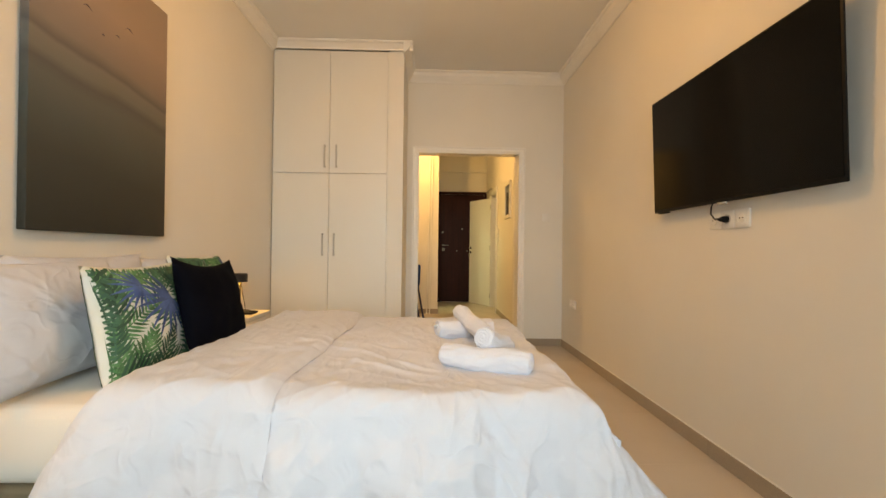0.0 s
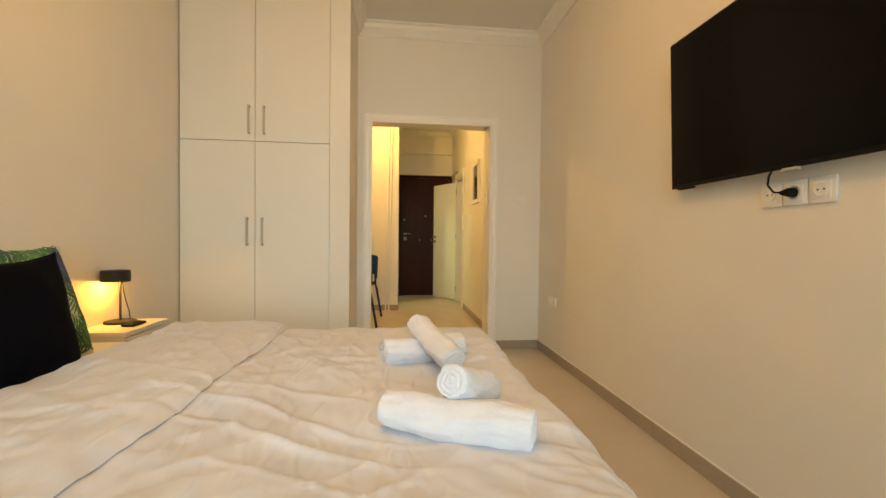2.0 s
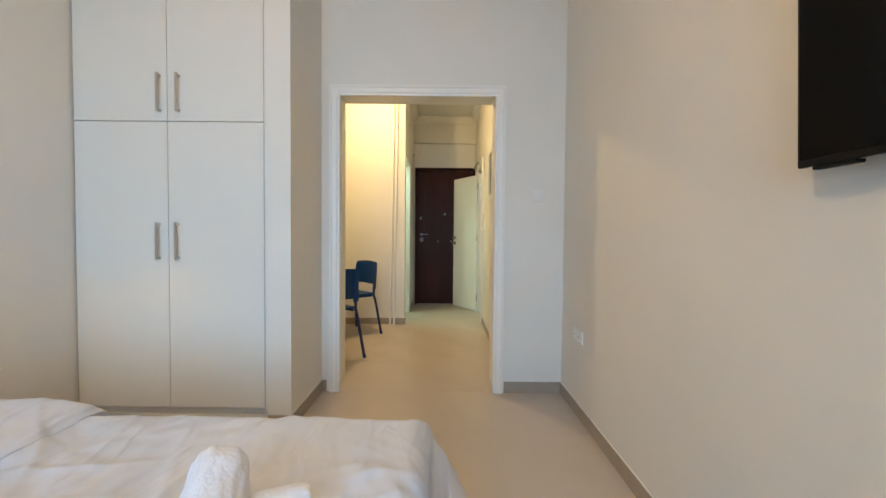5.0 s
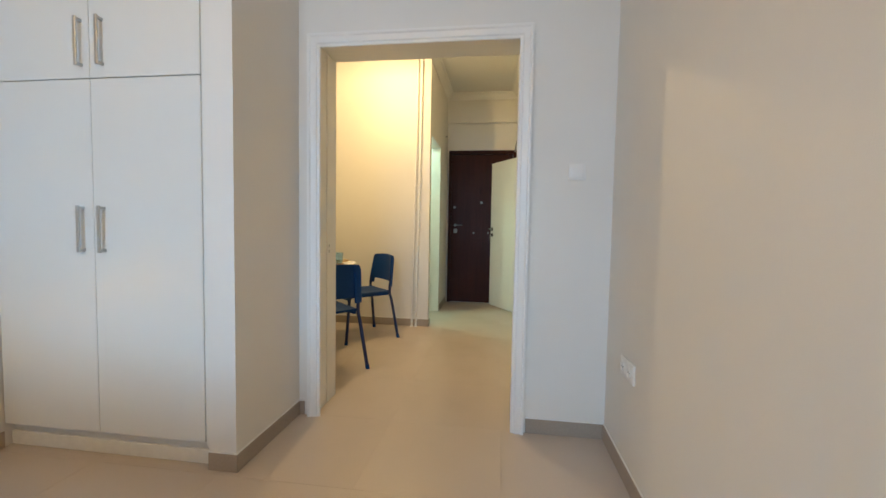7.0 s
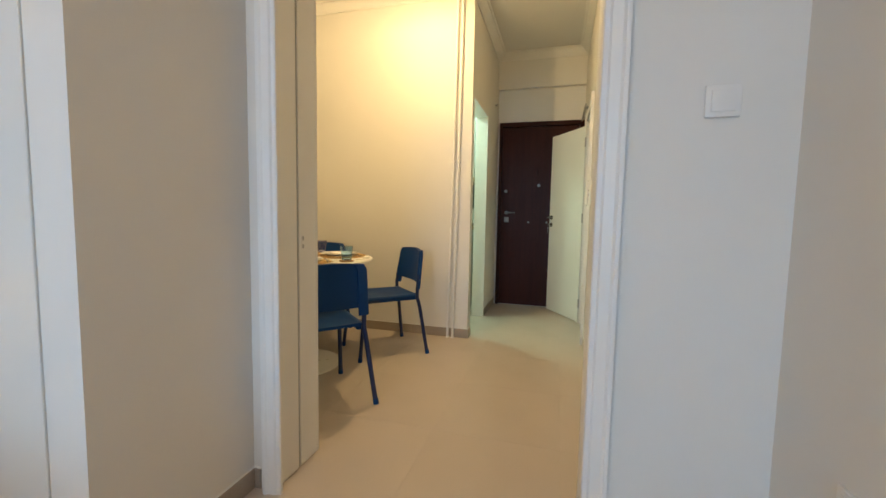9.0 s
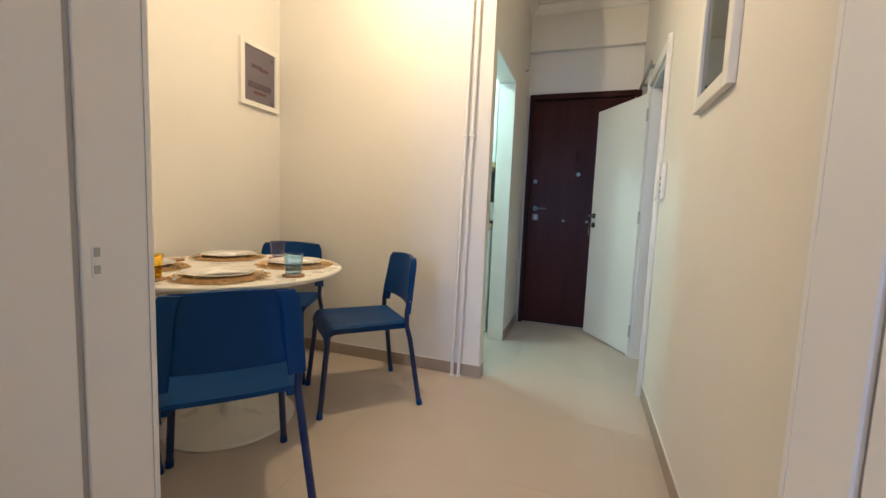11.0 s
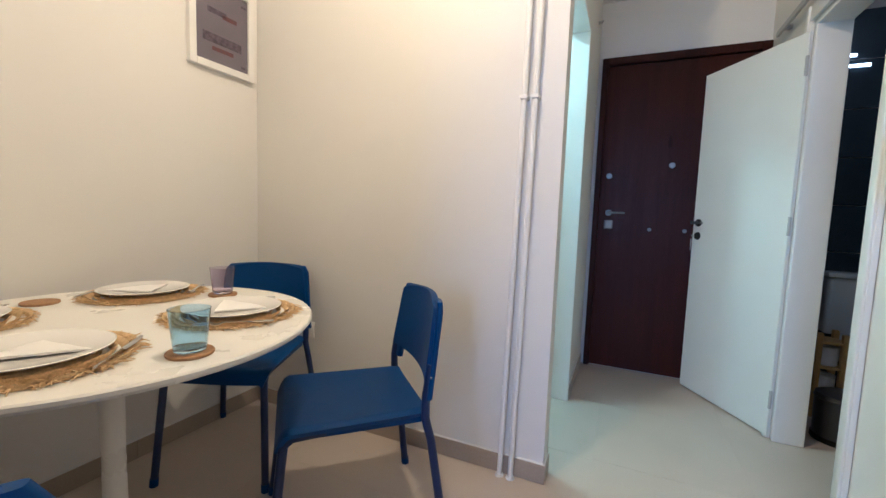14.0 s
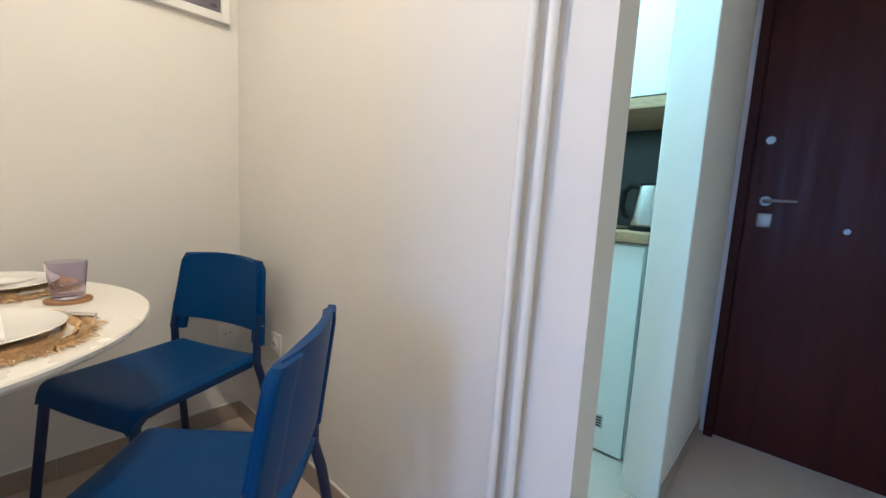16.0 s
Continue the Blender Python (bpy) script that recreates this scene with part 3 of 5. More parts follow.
def fold_band():
    """The upper end of the duvet turned back, with a rolled free edge."""
    def fn(u, v):
        s, t = -0.91 + 0.54 * u, BY0 - 0.39 + (BY1 - BY0 + 0.76) * v
        s += 0.018 * noise.noise(Vector((t * 2.4, 5, 0))) * u + 0.012 * math.sin(t * 3.0) * u
        y, dy = drape(t, BY0 - 0.062, BY1 + 0.05, 0.08, 0.17)
        z = top + 0.029 - dy + (0.75 * wrinkle(s, t) + 0.35 * wrinkle(s * 1.2 + 4, t * 1.2)) * (1 - 0.3 * min(1.0, dy / 0.12))
        hang = min(1.0, dy / 0.2)
        y += (-1 if t < 2 else 1) * hang * (0.022 * math.sin(s * 13) + 1.8 * wrinkle(s * 1.1 + 4, t * 0.9))
        s -= 0.40 * dy * (1 - u) if t < 2 else 0
        k = (u - 0.90) / 0.10
        if k > 0:
            z -= 0.025 * k * k
        k = (0.10 - u) / 0.10
        if k > 0:
            z -= 0.045 * k * k
        return s, y, z
    return slab(fn, 84, 260, 0.03)


band = part("duvet_fold", fold_band(), M_COTTON, duvet, "", 1.3)


def pad(w, h, d, power=2.6, n=26, dent=0.0, seed=0.0):
    """A stuffed cushion in the xz plane, thickness along y, with pinched corners."""
    def side(sgn):
        def fn(u, v):
            a, b = 2 * u - 1, 2 * v - 1
            k = 1 - 0.075 * (1 - a * a) ** 1.0
            q = 1 - 0.075 * (1 - b * b)
            x, z = a * w / 2 * q, b * h / 2 * k
            body = max(0.0, (1 - abs(a) ** power) * (1 - abs(b) ** power)) ** 0.55
            t = d / 2 * body
            t *= 1 + 0.10 * noise.noise(Vector((a * 1.7 + seed, b * 1.7, sgn)))
            t += 0.006 * noise.noise(Vector((a * 4 + seed, b * 4, sgn * 3))) * body
            z2 = z - dent * h * max(0, b) * (1 - a * a)
            return Vector((x, sgn * t, z2))
        return fn
    return side


def cushion(name, label, w, h, d, mat, m, group="", dent=0.0, seed=0.0, n=26):
    f = pad(w, h, d, dent=dent, seed=seed)
    bm = bmesh.new()
    grids = []
    for sgn in (-1, 1):
        fn = f(sgn)
        grids.append([[bm.verts.new(fn(i / n, j / n)) for j in range(n + 1)] for i in range(n + 1)])
    for g in grids:
        for i in range(n):
            for j in range(n):
                bm.faces.new((g[i][j], g[i + 1][j], g[i + 1][j + 1], g[i][j + 1]))
    bmesh.ops.remove_doubles(bm, verts=bm.verts[:], dist=0.0004)
    ob = part(name, bm, mat, None, "", 1.4)
    ob.matrix_world = m
    tagged(ob, label, "pillow" if name == "pillow" else "cushion", group)
    return ob, f


def facing(x, y, z, yaw, lean, roll=0):
    """Cushion pose: its front (-y) turned by yaw from facing +x, leaning back by lean degrees."""
    return pose(x, y, z, 0, 0, 90 + yaw) @ pose(0, 0, 0, -lean, roll, 0)


def leaf_print(ob, f, seed, w, h, fronds, fans, sgn=-1):
    """Printed palm fronds and blue fan palms that follow the cushion's front."""
    rnd = random.Random(seed)
    fn = f(sgn)
    lists = {"green": bmesh.new(), "dark": bmesh.new(), "blue": bmesh.new()}

    def at(a, b, lift):
        u, v = min(0.985, max(0.015, a)), min(0.985, max(0.015, b))
        p = fn(u, v)
        return p + Vector((0, sgn * lift, 0))

    def blade(bm, a, b, ang, length, width):
        c, s = math.cos(ang), math.sin(ang)
        k = 6
        left, right = [], []
        if not (0.02 < a < 0.98 and 0.02 < b < 0.98):
            return
        lo = 1.0
        while lo > 0.2 and not (0.02 < a + c * length * lo < 0.98 and 0.02 < b + s * length * lo < 0.98):
            lo -= 0.1
        length *= lo
        for i in range(k + 1):
            q = i / k
            ww = width * math.sin(math.pi * min(1, q * 0.9 + 0.1)) ** 0.8 * (1 - q * 0.35)
            bend = 0.10 * q * q * length
            px, py = a + c * length * q - s * bend, b + s * length * q + c * bend
            for lst, sg in ((left, 1), (right, -1)):
                x, y = px - s * ww * sg, py + c * ww * sg
                x, y = min(0.985, max(0.015, x)), min(0.985, max(0.015, y))
                lst.append(at(x, y, 0.0034 if bm is lists["blue"] else 0.0022 if bm is lists["dark"] else 0.0012))
        vl, vr = [bm.verts.new(p) for p in left], [bm.verts.new(p) for p in right]
        for i in range(k):
            bm.faces.new((vl[i], vr[i], vr[i + 1], vl[i + 1]))

    for a, b, ang, size, tone in fronds:
        n = 10
        for i in range(n):
            q = i / n
            px, py = a + math.cos(ang) * size * q, b + math.sin(ang) * size * q
            ln = size * 0.50 * (1 - 0.55 * q) * (0.65 + 0.35 * math.sin(math.pi * min(1, q + 0.25)))
            for sg in (1, -1):
                blade(lists[tone], px, py, ang + sg * (0.95 - 0.3 * q) + rnd.uniform(-0.06, 0.06), ln, size * 0.036)
        blade(lists[tone], a, b, ang, size, 0.006)
    for a, b, ang, size in fans:
        for i in range(13):
            t = (i - 6) / 6
            blade(lists["blue"], a, b, ang + t * 1.75 + rnd.uniform(-0.05, 0.05), size * (1 - 0.25 * abs(t)) * rnd.uniform(0.9, 1.05), size * 0.052)
    for key, mat in (("green", M_LEAF), ("dark", M_LEAFDARK), ("blue", M_LEAFBLUE)):
        if lists[key].verts:
            part("leaf_print", lists[key], mat, ob, "%s palm leaf print" % key)["kind"] = "stuff"


PG = "pillows on the bed"
cushion("pillow", "plump white pillow leaning on the wall", 0.66, 0.44, 0.17, M_COTTON, facing(-1.255, 1.63, 0.735, 3, 15), PG, 0.0, 1.0)
cushion("pillow", "plump white pillow leaning on the wall", 0.66, 0.44, 0.15, M_COTTON, facing(-1.325, 1.86, 0.745, 0, 7), PG, 0.0, 2.0)
cushion("pillow", "plump white pillow leaning on the wall", 0.66, 0.44, 0.17, M_COTTON, facing(-1.31, 2.46, 0.73, -3, 11), PG, 0.0, 3.0)
CG = "decorative cushions on the bed"
rnd = random.Random(21)
FR = [(rnd.uniform(0.02, 0.98), rnd.uniform(0.0, 0.98), rnd.uniform(0.2, 2.9), rnd.uniform(0.38, 0.54), rnd.choice(("green", "green", "dark"))) for k in range(10)]
FR += [(0.10, 0.04, 0.9, 0.46, "green"), (0.45, 0.03, 1.1, 0.42, "dark"), (0.95, 0.04, 1.9, 0.5, "green"), (0.06, 0.42, 0.5, 0.40, "green"), (0.92, 0.55, 1.6, 0.42, "dark"), (0.15, 0.96, -0.3, 0.40, "green"), (0.55, 0.97, -0.2, 0.40, "dark"), (0.05, 0.25, 1.5, 0.36, "dark")]
FR += [(0.035, 0.04, 1.57, 0.48, "green"), (0.035, 0.50, 1.57, 0.46, "dark"), (0.09, 0.05, 1.6, 0.46, "green"), (0.10, 0.48, 1.5, 0.44, "dark"), (0.91, 0.08, 1.5, 0.46, "dark"), (0.90, 0.52, 1.6, 0.44, "green"), (0.08, 0.08, 0.1, 0.44, "dark"), (0.50, 0.07, 0.0, 0.44, "green"), (0.10, 0.92, 0.0, 0.44, "green"), (0.52, 0.92, -0.1, 0.44, "dark")]
FN = [(0.66, 0.66, 3.75, 0.44), (0.36, 0.80, 3.5, 0.30)]
ob, f = cushion("cushion", "square cushion printed with green and blue palm leaves", 0.46, 0.45, 0.15, M_PALMBASE, facing(-1.045, 1.772, 0.710, -2, 12, 0), CG, 0, 4.0)
leaf_print(ob, f, 4, 0.46, 0.45, FR, FN)
leaf_print(ob, f, 5, 0.46, 0.45, FR, FN, 1)
ob, f = cushion("cushion", "square cushion printed with green and blue palm leaves", 0.46, 0.45, 0.15, M_PALMBASE, facing(-1.09, 2.30, 0.745, 0, 18, 0), CG, 0, 5.0)
leaf_print(ob, f, 8, 0.46, 0.45, [(1 - a, b, math.pi - g, s, t) for a, b, g, s, t in FR], [(0.78, 0.80, -0.6, 0.34), (0.2, 0.35, 1.0, 0.3)])
cushion("cushion", "black velvet cushion propped against the palm-leaf cushions", 0.44, 0.42, 0.14, M_VELVET, facing(-0.93, 2.055, 0.745, -3, 15, 3), CG, 0.06, 6.0)


def towel_roll(a, b, r, seed, squash=0.9):
    """A rolled bath towel from a to b: lumpy terry body, a loose outer flap and spiral ends."""
    a, b = Vector(a), Vector(b)
    d = (b - a).normalized()
    side = d.cross(Vector((0, 0, 1))).normalized()
    up = side.cross(d)
    ln = (b - a).length
    bm = bmesh.new()
    n, L, K = 56, 40, 12

    def rim(ang, q):
        w = ((ang / (2 * math.pi) + seed) % 1.0)
        flap = 0.09 * (1 - w) ** 3
        p = Vector((q * ln * 9 + seed * 7, math.cos(ang) * 1.4, math.sin(ang) * 1.4))
        lump = 0.11 * noise.noise(p * 0.9) + 0.08 * noise.noise(p * 2.4) + 0.035 * noise.noise(p * 6) + 0.012 * noise.noise(p * 13)
        end = 0.12 * math.exp(-q * 16) + 0.12 * math.exp(-(1 - q) * 14)
        return r * (0.96 + flap + lump - end)

    def place(ang, rr, along):
        q = along / ln
        sag = side * 0.010 * noise.noise(Vector((q * 3, seed, 1))) + up * (0.008 * noise.noise(Vector((q * 3.4, seed, 6))) - 0.010 * math.sin(math.pi * q))
        return a + sag + d * along + (side * math.cos(ang) + up * math.sin(ang) * squash) * rr

    rings = []
    for k in range(L + 1):
        q = k / L
        rings.append([bm.verts.new(place(2 * math.pi * i / n, rim(2 * math.pi * i / n, q), q * ln)) for i in range(n)])
    for x, y in zip(rings, rings[1:]):
        for i in range(n):
            bm.faces.new((x[i], x[(i + 1) % n], y[(i + 1) % n], y[i]))
    for ring, q, sg in ((rings[0], 0.0, -1), (rings[-1], 1.0, 1)):
        prev = ring
        for k in range(1, K):
            f = 1 - k / K
            cur = []
            for i in range(n):
                ang = 2 * math.pi * i / n
                saw = (f * 3.2 + sg * ang / (2 * math.pi) + seed) % 1.0
                depth = 0.006 * math.sin(math.pi * saw) ** 0.6 - 0.003 + 0.006 * (1 - f)
                cur.append(bm.verts.new(place(ang, rim(ang, q) * f, q * ln + sg * depth)))
            for i in range(n):
                bm.faces.new((prev[i], prev[(i + 1) % n], cur[(i + 1) % n], cur[i]))
            prev = cur
        bm.faces.new(prev)
    return bm


TG = "rolled towels on the bed"
TZ = 0.534
for a, b, r, sd, lab in (((0.128, 1.815, TZ + 0.050), (0.442, 1.650, TZ + 0.048), 0.054, 0.4, "thick white towel rolled up on the duvet"),
                         ((0.277, 1.754, TZ + 0.122), (0.395, 1.900, TZ + 0.056), 0.050, 2.1, "white towel rolled up leaning on another towel"),
                         ((0.106, 2.275, TZ + 0.052), (0.395, 2.375, TZ + 0.056), 0.052, 1.2, "white towel rolled up under another towel"),
                         ((0.232, 2.39, TZ + 0.128), (0.338, 2.12, TZ + 0.062), 0.050, 3.0, "white towel rolled up lying across another towel")):
    t = part("towel", towel_roll(a, b, r, sd), M_TERRY, None, "", 1.0)
    tagged(t, lab, "towel", TG)
    if "under" in lab:
        part("tag", box(0.088, 0.106, 2.258, 2.276, TZ + 0.060, TZ + 0.080, 0.004, 1), M_GREYPL, t, "small dark grey fabric tag")


# bedside tables and lamps
def nightstand():
    t = thing("nightstand", "small white bedside table with one drawer", "nightstand", pose(-1.41, 3.09, 0), "bedside tables")
    part("top", box(0, 0.26, -0.17, 0.20, 0.505, 0.528, 0.002, 1), M_LAMINATE, t)
    part("body", box(0, 0.245, -0.16, 0.19, 0.33, 0.505), M_LAMINATE, t)
    d = part("drawer", box(0.245, 0.258, -0.158, 0.188, 0.345, 0.498, 0.002, 1), M_LAMINATE, t)
    part("knob", lathe([(0, 0), (0.006, 0), (0.006, 0.012), (0.012, 0.016), (0.012, 0.022), (0, 0.024)], 14, m=pose(0.258, 0.015, 0.42, 0, 90, 0)), M_NICKEL, d)
    for y in (-0.145, 0.165):
        for x in (0.02, 0.225):
            part("leg", box(x - 0.015, x + 0.015, y - 0.015, y + 0.015, 0, 0.33, 0.002, 1), M_LAMINATE, t)
    return t


def bedside_lamp():
    t = thing("table_lamp", "lit matt black table lamp with a small drum head", "lamp", pose(-1.33, 3.17, 0.528), "bedside lamps")
    part("base", lathe([(0, 0), (0.072, 0), (0.074, 0.004), (0.072, 0.011), (0.012, 0.013), (0, 0.013)], 36), M_BLACK, t)
    part("stem", tube([(0, 0, 0.01), (0, 0, 0.225)], 0.006, 10), M_BLACK, t)
    c = Matrix.Translation((0, -0.035, 0))
    part("shade", lathe([(0.0, 0.285), (0.060, 0.285), (0.065, 0.280), (0.065, 0.225), (0.061, 0.225), (0.061, 0.262), (0, 0.270)], 36, m=c), M_BLACK, t, "matt black drum shade")
    part("bulb", lathe([(0, 0.228), (0.016, 0.232), (0.022, 0.244), (0.014, 0.262), (0, 0.266)], 18, m=c), M_BULB, t, "glowing warm bulb")
    part("cable", tube([(0.004, 0.006, 0.24), (0.006, 0.014, 0.18), (0.008, 0.03, 0.12), (0.012, 0.05, 0.06), (0.012, 0.062, 0.008), (-0.02, 0.08, 0.004)], 0.0028, 6), M_BLACK, t)
    return t


ns = nightstand()
copy_thing(ns, pose(-1.41, 1.03, 0))
tl = bedside_lamp()
copy_thing(tl, pose(-1.33, 1.06, 0.528))
t = thing("phone_charger", "small black charging dock on the bedside table", "charger", pose(-1.22, 3.10, 0.5285))
part("dock", box(-0.03, 0.03, -0.055, 0.055, 0, 0.014, 0.005, 3), M_BEZEL, t)
part("pad", lathe([(0, 0.014), (0.022, 0.014), (0.022, 0.018), (0, 0.018)], 20, m=pose(0, 0.02, 0)), M_BEZEL, t)

# canvas picture
cv = thing("canvas_picture", "large unframed canvas print of a dusky beach", "picture", pose(XL + 0.002, 2.008, 1.648))
part("canvas", box(0, 0.034, -0.372, 0.372, -0.596, 0.60, 0.004, 2), M_SEA, cv)
for y, z, s in ((-0.13, 0.34, 0.022), (0.10, 0.365, 0.024), (0.03, 0.30, 0.012), (-0.05, 0.265, 0.008)):
    bm = tube([(0.0345, y - s, z - s * 0.25), (0.0345, y - s * 0.4, z + s * 0.22), (0.0345, y + s * 0.1, z + s * 0.15), (0.0345, y + s, z - s * 0.35)], [0.0008, 0.002, 0.0025, 0.0006], 5)
    part("bird_print", bm, M_INK, cv, "printed flying bird")

# television on its bracket
tv = thing("television", "large black flat television hung on the wall", "television", pose(1.412, 1.985, 1.555, 0, -2.0, 0))
part("back_shell", box(-0.016, 0.028, -0.46, 0.46, -0.28, 0.20, 0.012, 2), M_BEZEL, tv)
part("bezel", box(-0.032, -0.022, -0.563, 0.563, -0.324, 0.324, 0.004, 2), M_BEZEL, tv)
part("screen", box(-0.0345, -0.031, -0.554, 0.554, -0.308, 0.316, 0.001, 1), M_SCREEN, tv, "dark glossy blank screen")
part("logo_plate", box(-0.034, -0.022, -0.03, 0.03, -0.334, -0.322, 0.002, 1), M_GREYPL, tv)
part("sensor_foot", box(-0.03, -0.008, 0.44, 0.53, -0.331, -0.323, 0.002, 1), M_BEZEL, tv)
part("wall_bracket", box(0.024, 0.034, -0.2, 0.2, -0.2, 0.2), M_BLACK, tv)


def outlet(name, label, m, kind="socket", group=""):
    """A wall plate in the xz plane, its front at -y."""
    t = thing(name, label, "socket" if kind != "switch" else "switch", m, group)
    part("plate", box(-0.041, 0.041, -0.010, 0, -0.041, 0.041, 0.003, 2), M_PLASTIC, t)
    if kind == "switch":
        part("rocker", box(-0.028, 0.028, -0.0145, -0.009, -0.028, 0.028, 0.002, 2), M_PLASTIC, t)
    else:
        face = part("insert", box(-0.029, 0.029, -0.0125, -0.009, -0.029, 0.029, 0.002, 1), M_PLASTIC, t)
        part("well", lathe([(0.0215, 0.0), (0.0215, 0.004), (0.019, 0.004), (0.018, 0.0008), (0, 0.0008)], 28, m=pose(0, -0.0125, 0, 90, 0, 0)), M_GREYPL if kind == "plugged" else M_PLASTIC, face)
        for dx in (-0.0095, 0.0095):
            part("pin_hole", lathe([(0, 0), (0.0028, 0), (0.0028, 0.001), (0, 0.001)], 10, m=pose(dx, -0.0136, 0, 90, 0, 0)), M_BEZEL, face)
    return t


def on_east(x, y, z):
    return pose(x, y, z, 0, 0, -90)


outlet("wall_socket", "white wall socket under the television", on_east(XR, 2.097, 1.156), "socket", "sockets under the television")
s = outlet("wall_socket", "white wall socket with a black plug", on_east(XR, 2.012, 1.156), "plugged", "sockets under the television")
outlet("aerial_socket", "white aerial socket under the television", on_east(XR, 1.926, 1.156), "socket", "sockets under the television")
cb = thing("power_cable", "black power cable plugged in below the television", "cable", pose(XR, 2.012, 1.156))
part("plug", tube([(-0.012, 0, 0), (-0.035, 0.002, 0), (-0.04, 0.02, 0)], [0.016, 0.014, 0.007], 12), M_BEZEL, cb)
part("cord", tube([(-0.036, 0.012, 0.0), (-0.045, 0.04, 0.004), (-0.05, 0.058, 0.03), (-0.05, 0.055, 0.06), (-0.05, 0.035, 0.09), (-0.045, 0.02, 0.12)], 0.0035, 7), M_BEZEL, cb)
outlet("wall_socket", "white double wall socket low on the bedroom wall", on_east(XR, 4.143, 0.487), "socket", "low bedroom sockets")
outlet("wall_socket", "white double wall socket low on the bedroom wall", on_east(XR, 4.058, 0.487), "socket", "low bedroom sockets")
outlet("light_switch", "square white light switch beside the doorway", pose(1.273, YD, 1.362), "switch")

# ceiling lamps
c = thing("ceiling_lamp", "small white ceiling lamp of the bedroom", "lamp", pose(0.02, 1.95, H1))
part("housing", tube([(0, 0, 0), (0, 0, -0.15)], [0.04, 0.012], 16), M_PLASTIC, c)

c = thing("pendant_lamp", "lit faceted opal glass pendant lamp over the dining room", "lamp", pose(-0.15, 5.86, 0))
part("canopy", lathe([(0, H2), (0.05, H2), (0.048, H2 - 0.015), (0.012, H2 - 0.028), (0, H2 - 0.028)], 28), M_PLASTIC, c)
part("cord", tube([(0, 0, H2 - 0.02), (0, 0, 2.83)], 0.004, 8), M_PLASTIC, c)
part("collar", lathe([(0, 2.843), (0.022, 2.838), (0.045, 2.808), (0.045, 2.798), (0, 2.798)], 24), M_PLASTIC, c)
part("shade", lathe([(0, 2.615), (0.058, 2.615), (0.112, 2.655), (0.138, 2.708), (0.118, 2.768), (0.046, 2.803), (0, 2.803)], 12), M_OPAL, c, "glowing faceted opal glass shade", 0.1)

